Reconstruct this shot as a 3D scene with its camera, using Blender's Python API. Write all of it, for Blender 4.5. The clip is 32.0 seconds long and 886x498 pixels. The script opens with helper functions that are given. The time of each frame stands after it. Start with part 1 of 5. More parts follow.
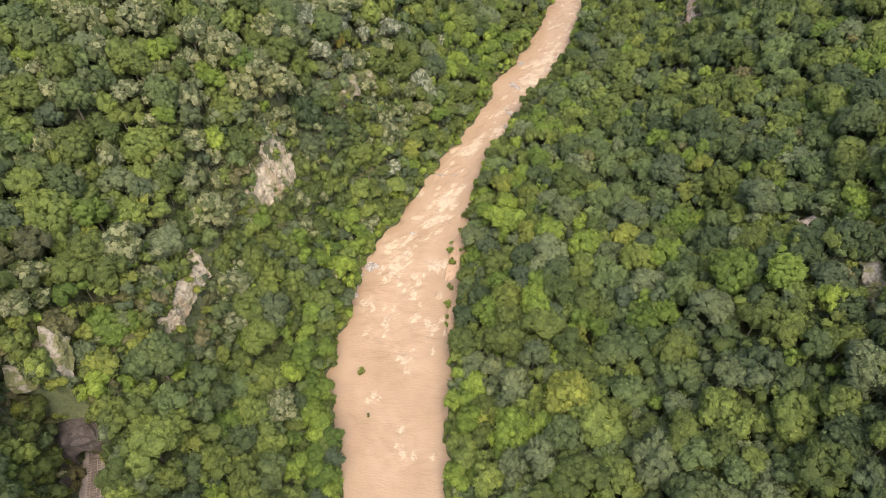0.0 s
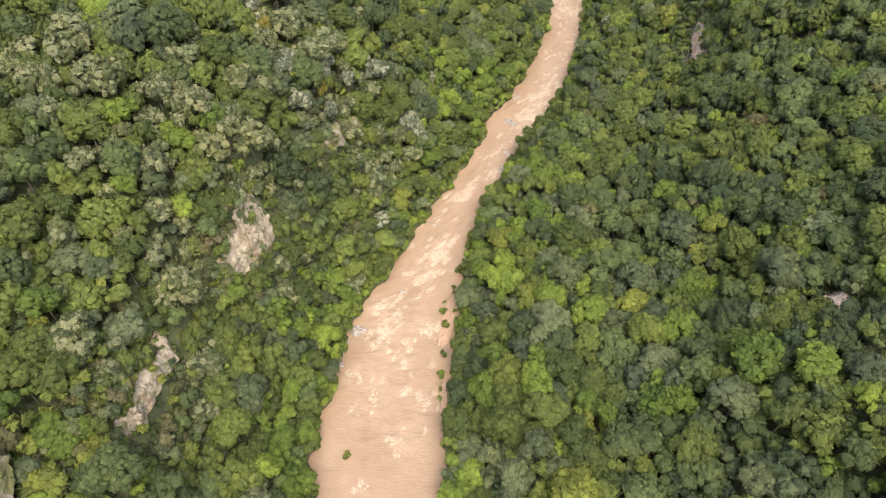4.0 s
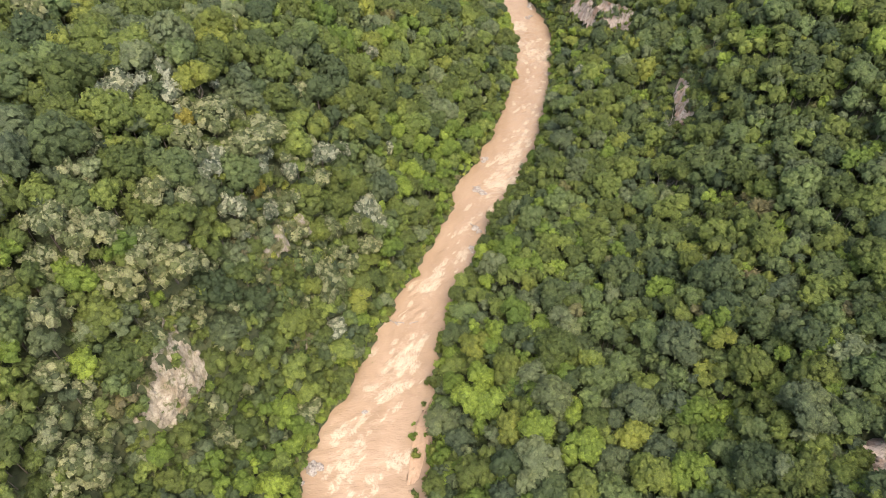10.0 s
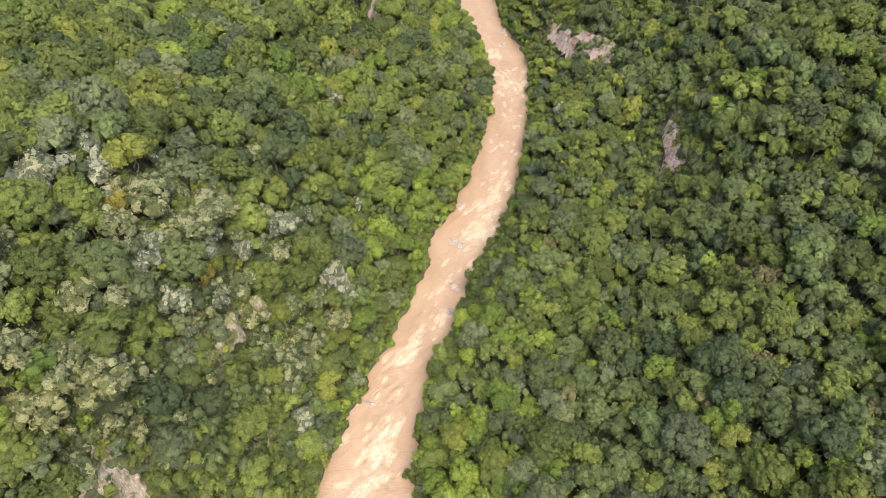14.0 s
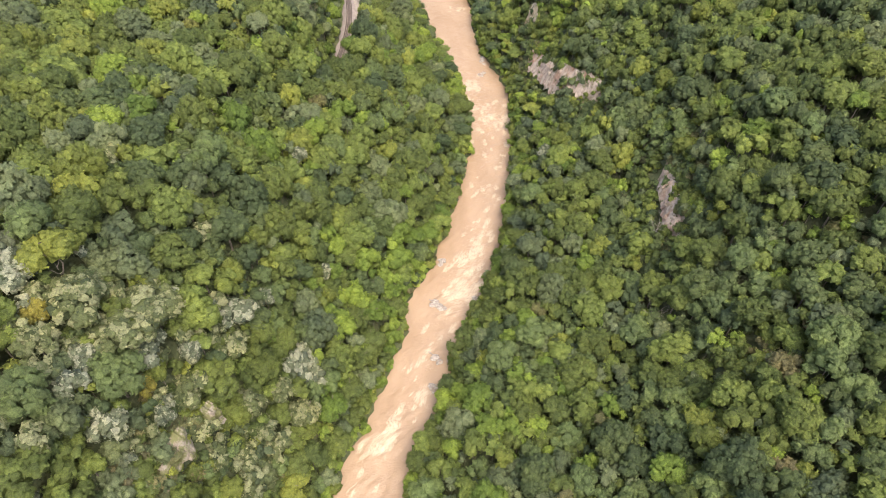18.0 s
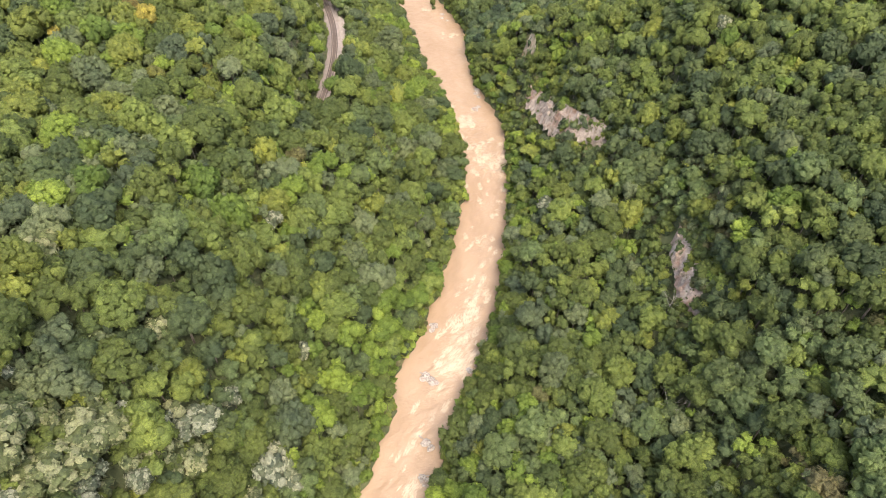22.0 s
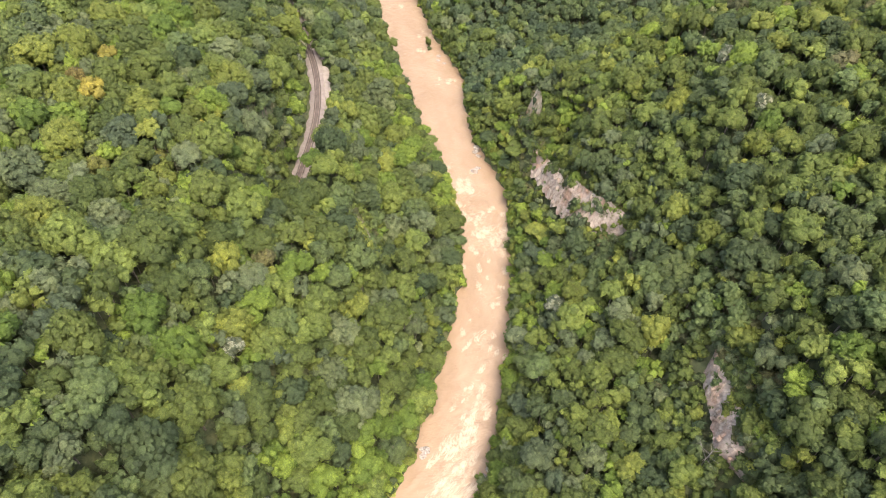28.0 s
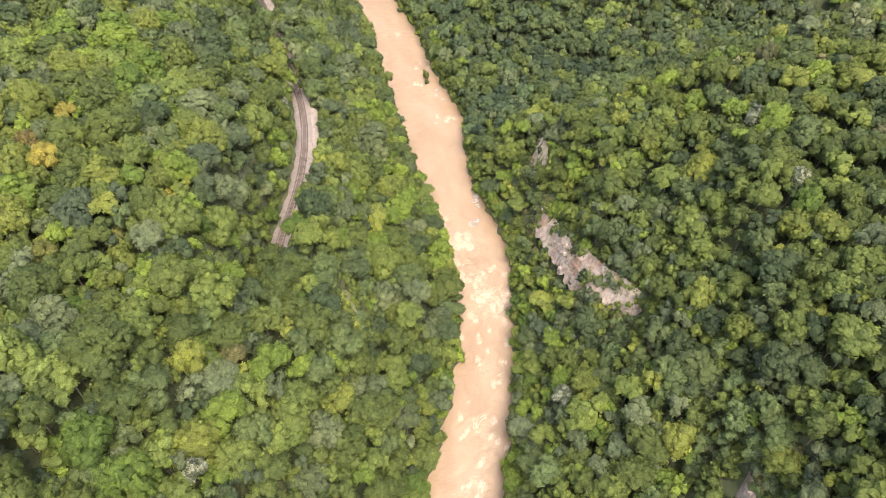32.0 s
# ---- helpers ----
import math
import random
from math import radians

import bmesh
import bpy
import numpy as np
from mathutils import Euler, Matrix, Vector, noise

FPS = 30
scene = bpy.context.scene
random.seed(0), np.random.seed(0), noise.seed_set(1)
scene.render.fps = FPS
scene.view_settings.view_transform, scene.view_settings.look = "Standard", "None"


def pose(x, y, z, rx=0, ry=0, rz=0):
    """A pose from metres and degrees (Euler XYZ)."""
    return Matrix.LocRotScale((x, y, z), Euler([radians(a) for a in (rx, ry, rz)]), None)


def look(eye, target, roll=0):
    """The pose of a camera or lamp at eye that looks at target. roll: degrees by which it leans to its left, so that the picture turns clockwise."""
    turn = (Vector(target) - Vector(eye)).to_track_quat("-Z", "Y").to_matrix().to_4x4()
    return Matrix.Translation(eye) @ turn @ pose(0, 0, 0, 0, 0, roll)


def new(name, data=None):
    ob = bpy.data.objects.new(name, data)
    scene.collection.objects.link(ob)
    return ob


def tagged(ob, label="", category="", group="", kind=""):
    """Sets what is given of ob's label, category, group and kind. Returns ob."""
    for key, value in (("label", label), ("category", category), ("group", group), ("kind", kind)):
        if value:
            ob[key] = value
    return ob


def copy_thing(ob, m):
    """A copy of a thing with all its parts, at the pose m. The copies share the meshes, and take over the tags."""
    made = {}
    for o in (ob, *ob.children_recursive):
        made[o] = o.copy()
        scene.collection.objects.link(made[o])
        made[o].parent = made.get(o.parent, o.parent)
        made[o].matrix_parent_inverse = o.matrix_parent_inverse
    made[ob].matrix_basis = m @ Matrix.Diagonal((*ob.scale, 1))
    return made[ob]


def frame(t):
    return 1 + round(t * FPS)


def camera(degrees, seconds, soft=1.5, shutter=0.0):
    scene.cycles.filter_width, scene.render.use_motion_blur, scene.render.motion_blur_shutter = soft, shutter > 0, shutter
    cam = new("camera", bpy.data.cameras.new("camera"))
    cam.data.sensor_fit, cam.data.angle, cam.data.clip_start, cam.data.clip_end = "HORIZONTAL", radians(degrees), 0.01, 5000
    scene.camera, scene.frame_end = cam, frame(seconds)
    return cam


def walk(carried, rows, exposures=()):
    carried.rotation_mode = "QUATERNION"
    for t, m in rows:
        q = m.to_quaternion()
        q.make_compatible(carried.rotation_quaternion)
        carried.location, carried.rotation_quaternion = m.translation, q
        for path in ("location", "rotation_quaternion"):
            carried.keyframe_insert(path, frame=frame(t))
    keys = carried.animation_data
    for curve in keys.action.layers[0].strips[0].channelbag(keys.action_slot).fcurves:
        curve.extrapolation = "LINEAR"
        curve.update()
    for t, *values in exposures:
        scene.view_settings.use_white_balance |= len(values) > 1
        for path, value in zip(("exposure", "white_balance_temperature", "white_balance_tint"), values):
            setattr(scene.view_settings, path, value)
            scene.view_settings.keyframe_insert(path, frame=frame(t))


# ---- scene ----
EXPOSURE, KELVIN, TINT, SKY, SUN = 1.37, 6500, 10, 0.19, 0.8

# ================= camera and its flight =================
cam = camera(68.9, 32.0, soft=0.8)
METRES, EYE, TILT, LEAN, TURN = 220.0, 167.0, -48.0, 0.0, 0.0
ROWS = [
    (0.0, 0.0, 0.0, 0.0, -0.0, 0.0, 0.0),
    (0.5, 0.0002, 0.0078, 0.0088, 0.02, 0.01, -0.02),
    (1.0, 0.0005, 0.0163, 0.0183, 0.04, 0.01, -0.03),
    (1.5, 0.0008, 0.0252, 0.0286, 0.05, 0.02, -0.05),
    (2.0, 0.0012, 0.0344, 0.0395, 0.07, 0.05, -0.06),
    (2.5, 0.0018, 0.0439, 0.0503, 0.06, 0.1, -0.05),
    (3.0, 0.0024, 0.0536, 0.0616, -0.04, 0.15, 0.05),
    (3.5, 0.0033, 0.0633, 0.0729, -0.25, 0.21, 0.29),
    (5.5, 0.0059, 0.1035, 0.119, -0.92, 0.37, 0.91),
    (6.0, 0.0067, 0.1137, 0.1306, -1.0, 0.4, 0.97),
    (6.5, 0.0076, 0.1241, 0.1425, -1.13, 0.42, 1.07),
    (7.0, 0.0087, 0.1344, 0.1542, -1.32, 0.44, 1.26),
    (7.5, 0.01, 0.1448, 0.1658, -1.55, 0.47, 1.49),
    (8.0, 0.0112, 0.1554, 0.1774, -1.82, 0.49, 1.77),
    (8.5, 0.0127, 0.1658, 0.1891, -2.12, 0.51, 2.07),
    (9.0, 0.0141, 0.1764, 0.2009, -2.44, 0.52, 2.38),
    (9.5, 0.0158, 0.1871, 0.2124, -2.76, 0.55, 2.68),
    (10.0, 0.0177, 0.1977, 0.2238, -3.05, 0.57, 2.98),
    (10.5, 0.0192, 0.2075, 0.2349, -3.33, 0.56, 3.25),
    (11.0, 0.0214, 0.2181, 0.2464, -3.62, 0.57, 3.53),
    (11.5, 0.023, 0.2287, 0.2582, -3.95, 0.56, 3.84),
    (12.0, 0.0256, 0.2393, 0.2697, -4.22, 0.56, 4.12),
    (12.5, 0.0278, 0.25, 0.281, -4.48, 0.58, 4.39),
    (13.0, 0.0296, 0.2605, 0.2929, -4.66, 0.56, 4.54),
    (13.5, 0.0319, 0.271, 0.3042, -4.76, 0.56, 4.62),
    (15.5, 0.0427, 0.3128, 0.3494, -5.34, 0.58, 5.22),
    (16.0, 0.0455, 0.3231, 0.3608, -5.61, 0.57, 5.5),
    (16.5, 0.0483, 0.3335, 0.3723, -5.87, 0.55, 5.77),
    (17.0, 0.0519, 0.3439, 0.3836, -6.07, 0.55, 6.02),
    (17.5, 0.0546, 0.3543, 0.395, -6.25, 0.55, 6.18),
    (18.0, 0.0578, 0.3648, 0.406, -6.31, 0.57, 6.26),
    (18.5, 0.0615, 0.375, 0.4175, -6.33, 0.56, 6.3),
    (19.0, 0.0643, 0.3856, 0.4286, -6.41, 0.57, 6.35),
    (19.5, 0.0676, 0.3959, 0.4398, -6.45, 0.58, 6.4),
    (20.0, 0.0709, 0.4064, 0.4511, -6.48, 0.59, 6.44),
    (20.5, 0.0743, 0.4167, 0.4626, -6.52, 0.58, 6.47),
    (21.0, 0.0774, 0.4273, 0.4736, -6.57, 0.61, 6.5),
    (21.5, 0.081, 0.4374, 0.4854, -6.6, 0.58, 6.53),
    (22.0, 0.0839, 0.4476, 0.4972, -6.65, 0.57, 6.56),
    (22.5, 0.0879, 0.4577, 0.5086, -6.63, 0.57, 6.59),
    (23.0, 0.0906, 0.4682, 0.5201, -6.7, 0.58, 6.61),
    (23.5, 0.0941, 0.4782, 0.5318, -6.71, 0.57, 6.63),
    (24.0, 0.0977, 0.4883, 0.5434, -6.72, 0.56, 6.64),
    (24.5, 0.1007, 0.4986, 0.5546, -6.75, 0.59, 6.64),
    (26.5, 0.1142, 0.5396, 0.6011, -6.66, 0.56, 6.57),
    (27.0, 0.1176, 0.55, 0.6129, -6.63, 0.56, 6.55),
    (27.5, 0.1211, 0.5606, 0.6249, -6.61, 0.55, 6.54),
    (28.0, 0.1249, 0.5711, 0.6369, -6.55, 0.56, 6.53),
    (28.5, 0.1281, 0.5819, 0.6489, -6.56, 0.57, 6.5),
    (29.0, 0.1319, 0.5926, 0.661, -6.52, 0.58, 6.49),
    (29.5, 0.1356, 0.6032, 0.6733, -6.5, 0.57, 6.46),
    (30.0, 0.1391, 0.6141, 0.6854, -6.47, 0.58, 6.46),
    (30.5, 0.1424, 0.6249, 0.6975, -6.48, 0.6, 6.44),
    (31.0, 0.1464, 0.6359, 0.7096, -6.44, 0.62, 6.43),
    (31.5, 0.1499, 0.6467, 0.7218, -6.43, 0.62, 6.42),
    (32.0, 0.1537, 0.6577, 0.7339, -6.41, 0.63, 6.4),
]
walk(cam, [(t, pose(0, 0, EYE, TILT, LEAN, TURN) @ pose(METRES * x, METRES * y, METRES * z, 90 + pitch, roll, yaw)) for t, x, y, z, yaw, pitch, roll in ROWS],
     exposures=[(0.0, EXPOSURE, KELVIN, TINT), (32.0, EXPOSURE + 0.42, KELVIN, TINT)])

# ================= overcast daylight =================
world = bpy.data.worlds.new("overcast_sky")
scene.world = world
world.use_nodes = True
wn = world.node_tree
sky = wn.nodes.new("ShaderNodeTexSky")
sky.sky_type, sky.sun_disc = "NISHITA", False
sky.sun_elevation, sky.sun_rotation = radians(62), radians(168)
sky.air_density, sky.dust_density, sky.ozone_density = 1.0, 6.0, 0.6
wn.links.new(sky.outputs[0], wn.nodes["Background"].inputs[0])
wn.nodes["Background"].inputs[1].default_value = SKY
sun_data = bpy.data.lights.new("sun", "SUN")
sun_data.energy, sun_data.angle, sun_data.color = SUN, radians(28), (1.0, 0.95, 0.86)
sun = new("sun", sun_data)
sun.matrix_world = look((0, 0, 400), (-25, 135, 400 - 260))


# ================= materials =================
def tree_of(name):
    m = bpy.data.materials.new(name)
    m.use_nodes = True
    return m, m.node_tree.nodes, m.node_tree.links, m.node_tree.nodes["Principled BSDF"]


def noise_node(n, l, scale, detail=4.0, rough=0.6, coords=None, stretch=None):
    tex = n.new("ShaderNodeTexNoise")
    tex.inputs["Scale"].default_value, tex.inputs["Detail"].default_value, tex.inputs["Roughness"].default_value = scale, detail, rough
    if coords is not None:
        src = coords
        if stretch:
            mp = n.new("ShaderNodeMapping")
            mp.inputs["Scale"].default_value = stretch
            l.new(coords, mp.inputs[0])
            src = mp.outputs[0]
        l.new(src, tex.inputs["Vector"])
    return tex


def ramp_node(n, l, src, stops):
    r = n.new("ShaderNodeValToRGB")
    while len(r.color_ramp.elements) < len(stops):
        r.color_ramp.elements.new(0.5)
    for e, (p, c) in zip(r.color_ramp.elements, stops):
        e.position, e.color = p, (*c, 1)
    l.new(src, r.inputs[0])
    return r


def mix_node(n, l, fac, a, b, mode="MIX"):
    m = n.new("ShaderNodeMix")
    m.data_type, m.blend_type = "RGBA", mode
    for sock, v in ((m.inputs[0], fac), (m.inputs[6], a), (m.inputs[7], b)):
        if isinstance(v, (int, float)):
            sock.default_value = v
        elif isinstance(v, tuple):
            sock.default_value = (*v, 1)
        else:
            l.new(v, sock)
    return m.outputs[2]


def leaf_material(name, colour, second=None, blossom=False):
    """Foliage: every tree, every tuft and every spray of leaves has a tone of its own."""
    m, n, l, p = tree_of(name)
    geo = n.new("ShaderNodeNewGeometry")
    tone = n.new("ShaderNodeAttribute")
    tone.attribute_name = "leaf_tone"
    split = n.new("ShaderNodeSeparateXYZ")
    l.new(tone.outputs["Vector"], split.inputs[0])
    second = second or tuple(c * k for c, k in zip(colour, (1.5, 1.52, 1.45)))
    dark = tuple(c * k for c, k in zip(colour, (0.66, 0.72, 0.84)))
    if blossom:
        # pale sprays sit on some of the tufts
        both = n.new("ShaderNodeMath")
        both.operation = "MULTIPLY_ADD"
        l.new(geo.outputs["Random Per Island"], both.inputs[0])
        both.inputs[1].default_value = 0.75
        l.new(split.outputs[1], both.inputs[2])
        base = ramp_node(n, l, both.outputs[0], [(0.0, dark), (0.6, colour), (0.88, colour), (1.0, second)])
    else:
        base = ramp_node(n, l, split.outputs[0], [(0.0, dark), (0.5, colour), (1.0, second)])
    tuft = ramp_node(n, l, split.outputs[1], [(0.0, (0.84, 0.85, 0.88)), (1.0, (1.17, 1.15, 1.10))])
    col = mix_node(n, l, 1.0, base.outputs[0], tuft.outputs[0], "MULTIPLY")
    spray = ramp_node(n, l, geo.outputs["Random Per Island"], [(0.0, (0.80, 0.80, 0.82)), (1.0, (1.22, 1.2, 1.16))])
    col = mix_node(n, l, 1.0, col, spray.outputs[0], "MULTIPLY")
    big = noise_node(n, l, 0.11, 2.0, 0.5, geo.outputs["Position"])
    shift = ramp_node(n, l, big.outputs[0], [(0.32, (0.88, 0.91, 0.95)), (0.5, (1.0, 1.0, 1.0)), (0.68, (1.12, 1.08, 0.97))])
    col = mix_node(n, l, 1.0, col, shift.outputs[0], "MULTIPLY")
    small = noise_node(n, l, 3.4, 3.0, 0.7, geo.outputs["Position"])
    grain = ramp_node(n, l, small.outputs[0], [(0.36, (0.68, 0.69, 0.71)), (0.64, (1.30, 1.30, 1.26))])
    col = mix_node(n, l, 1.0, col, grain.outputs[0], "MULTIPLY")
    l.new(col, p.inputs["Base Color"])
    p.inputs["Roughness"].default_value = 0.6
    p.inputs["Specular IOR Level"].default_value = 0.25
    bump = n.new("ShaderNodeBump")
    bump.inputs["Strength"].default_value, bump.inputs["Distance"].default_value = 0.9, 0.35
    l.new(small.outputs[0], bump.inputs["Height"])
    l.new(bump.outputs[0], p.inputs["Normal"])
    tr = n.new("ShaderNodeBsdfTranslucent")
    l.new(col, tr.inputs[0])
    add = n.new("ShaderNodeMixShader")
    add.inputs[0].default_value = 0.42
    l.new(p.outputs[0], add.inputs[1])
    l.new(tr.outputs[0], add.inputs[2])
    l.new(add.outputs[0], n["Material Output"].inputs[0])
    return m


def stone_material(name, pale, mid, stain, dark, scale=0.6, moss=0.0):
    """Weathered rock: pale faces, rusty stains, dark cracks."""
    m, n, l, p = tree_of(name)
    geo = n.new("ShaderNodeNewGeometry")
    a = noise_node(n, l, scale * 1.6, 8.0, 0.68, geo.outputs["Position"], (1.0, 1.0, 0.3))
    base = ramp_node(n, l, a.outputs[0], [(0.32, dark), (0.45, mid), (0.62, pale)])
    b = noise_node(n, l, scale * 0.35, 5.0, 0.6, geo.outputs["Position"], (1.0, 1.0, 0.45))
    st = ramp_node(n, l, b.outputs[0], [(0.5, (0, 0, 0)), (0.66, (1, 1, 1))])
    col = mix_node(n, l, st.outputs[0], base.outputs[0], stain)
    crack = n.new("ShaderNodeTexVoronoi")
    crack.feature = "DISTANCE_TO_EDGE"
    crack.inputs["Scale"].default_value = scale * 0.9
    warp = noise_node(n, l, scale * 2, 4.0, 0.6, geo.outputs["Position"])
    wv = n.new("ShaderNodeVectorMath")
    wv.operation = "MULTIPLY_ADD"
    wv.inputs[1].default_value = (1.6, 1.6, 1.6)
    l.new(warp.outputs[1], wv.inputs[0])
    l.new(geo.outputs["Position"], wv.inputs[2])
    l.new(wv.outputs[0], crack.inputs["Vector"])
    cr = ramp_node(n, l, crack.outputs["Distance"], [(0.0, (0.45, 0.42, 0.4)), (0.07, (1, 1, 1))])
    col = mix_node(n, l, 0.4, col, cr.outputs[0], "MULTIPLY")
    if moss:
        mo = noise_node(n, l, scale * 0.8, 6.0, 0.7, geo.outputs["Position"])
        mr = ramp_node(n, l, mo.outputs[0], [(0.6 - moss * 0.2, (0, 0, 0)), (0.7 - moss * 0.2, (1, 1, 1))])
        col = mix_node(n, l, mr.outputs[0], col, (0.10, 0.10, 0.04))
    l.new(col, p.inputs["Base Color"])
    p.inputs["Roughness"].default_value = 0.85
    p.inputs["Specular IOR Level"].default_value = 0.25
    bump = n.new("ShaderNodeBump")
    bump.inputs["Strength"].default_value, bump.inputs["Distance"].default_value = 0.9, 0.5
    fine = noise_node(n, l, scale * 3, 8.0, 0.7, geo.outputs["Position"])
    l.new(fine.outputs[0], bump.inputs["Height"])
    l.new(bump.outputs[0], p.inputs["Normal"])
    return m


def plain_material(name, a, b, scale=4.0, rough=0.8, bump_size=0.05, stretch=None):
    """A worn two-tone surface."""
    m, n, l, p = tree_of(name)
    geo = n.new("ShaderNodeNewGeometry")
    t1 = noise_node(n, l, scale, 6.0, 0.65, geo.outputs["Position"], stretch)
    t2 = noise_node(n, l, scale * 0.13, 3.0, 0.5, geo.outputs["Position"])
    c = ramp_node(n, l, t1.outputs[0], [(0.33, a), (0.68, b)])
    v = ramp_node(n, l, t2.outputs[0], [(0.3, (0.8, 0.8, 0.8)), (0.7, (1.15, 1.15, 1.15))])
    l.new(mix_node(n, l, 1.0, c.outputs[0], v.outputs[0], "MULTIPLY"), p.inputs["Base Color"])
    p.inputs["Roughness"].default_value = rough
    bump = n.new("ShaderNodeBump")
    bump.inputs["Strength"].default_value, bump.inputs["Distance"].default_value = 0.6, bump_size
    l.new(t1.outputs[0], bump.inputs["Height"])
    l.new(bump.outputs[0], p.inputs["Normal"])
    return m


# colour, and the colour of the lightest clumps
FOLIAGE = {
    "mid": ((0.097, 0.122, 0.031), None), "deep": ((0.076, 0.101, 0.039), None), "grey": ((0.098, 0.122, 0.057), (0.145, 0.172, 0.086)),
    "bright": ((0.122, 0.172, 0.030), (0.180, 0.240, 0.042)), "lime": ((0.130, 0.154, 0.033), (0.188, 0.213, 0.045)), "yellow": ((0.200, 0.188, 0.042), (0.290, 0.250, 0.055)),
    "orange": ((0.190, 0.150, 0.047), (0.260, 0.190, 0.060)), "pale": ((0.112, 0.132, 0.053), (0.195, 0.205, 0.112)), "silver": ((0.130, 0.150, 0.090), (0.250, 0.262, 0.190)), "scrub": ((0.108, 0.110, 0.046), (0.165, 0.148, 0.074)),
    "dusky": ((0.060, 0.084, 0.040), None),
}
LEAF = {k: leaf_material("leaf_" + k, c, s, k in ("pale", "silver")) for k, (c, s) in FOLIAGE.items()}
BARK = plain_material("bark", (0.06, 0.05, 0.04), (0.17, 0.14, 0.11), 5.0, 0.9, 0.08, (1, 1, 0.3))
DEAD_WOOD = plain_material("bleached_wood", (0.13, 0.115, 0.10), (0.26, 0.235, 0.21), 4.0, 0.85, 0.05)
ROCK = stone_material("pale_cliff_rock", (0.335, 0.292, 0.22), (0.25, 0.21, 0.152), (0.215, 0.163, 0.104), (0.13, 0.11, 0.086), 0.5, 0.4)
ROCK_PINK = stone_material("pink_cliff_rock", (0.38, 0.315, 0.258), (0.27, 0.216, 0.172), (0.28, 0.18, 0.125), (0.15, 0.122, 0.10), 0.5, 0.2)
ROCK_MOSSY = stone_material("mossy_cliff_rock", (0.235, 0.205, 0.165), (0.20, 0.172, 0.138), (0.16, 0.122, 0.088), (0.11, 0.095, 0.08), 0.5, 0.9)
BOULDER = stone_material("river_boulder", (0.38, 0.345, 0.30), (0.25, 0.22, 0.19), (0.24, 0.185, 0.14), (0.12, 0.10, 0.085), 1.2)
BALLAST = plain_material("ballast_gravel", (0.125, 0.102, 0.088), (0.235, 0.195, 0.17), 6.0, 0.95, 0.05)
TRACK_BED = plain_material("sleeper_bed", (0.085, 0.066, 0.056), (0.17, 0.135, 0.115), 5.0, 0.95, 0.05)
SLEEPER = plain_material("sleeper_wood", (0.06, 0.047, 0.04), (0.12, 0.095, 0.08), 6.0, 0.9, 0.02)
RUST = plain_material("rail_steel", (0.12, 0.08, 0.06), (0.26, 0.20, 0.17), 8.0, 0.5, 0.01)
GRAVEL_ROAD = plain_material("gravel_road", (0.15, 0.125, 0.105), (0.26, 0.22, 0.185), 4.0, 0.95, 0.03)
VERGE = plain_material("mown_verge", (0.085, 0.11, 0.03), (0.17, 0.18, 0.06), 1.8, 0.95, 0.1)
SAND = plain_material("silty_bar", (0.25, 0.165, 0.10), (0.32, 0.215, 0.14), 1.2, 0.8, 0.05)
PORTAL = stone_material("portal_stone", (0.10, 0.082, 0.074), (0.062, 0.052, 0.048), (0.05, 0.04, 0.035), (0.03, 0.026, 0.024), 0.9)


def floor_material():
    m, n, l, p = tree_of("forest_floor")
    geo = n.new("ShaderNodeNewGeometry")
    a = noise_node(n, l, 0.6, 8.0, 0.72, geo.outputs["Position"])
    c = ramp_node(n, l, a.outputs[0], [(0.32, (0.026, 0.034, 0.014)), (0.5, (0.052, 0.062, 0.024)), (0.68, (0.090, 0.092, 0.042))])
    b = noise_node(n, l, 0.03, 4.0, 0.6, geo.outputs["Position"])
    v = ramp_node(n, l, b.outputs[0], [(0.35, (0.75, 0.8, 0.75)), (0.65, (1.2, 1.15, 1.0))])
    l.new(mix_node(n, l, 1.0, c.outputs[0], v.outputs[0], "MULTIPLY"), p.inputs["Base Color"])
    p.inputs["Roughness"].default_value = 0.95
    bump = n.new("ShaderNodeBump")
    bump.inputs["Strength"].default_value, bump.inputs["Distance"].default_value = 1.0, 0.6
    l.new(a.outputs[0], bump.inputs["Height"])
    l.new(bump.outputs[0], p.inputs["Normal"])
    return m


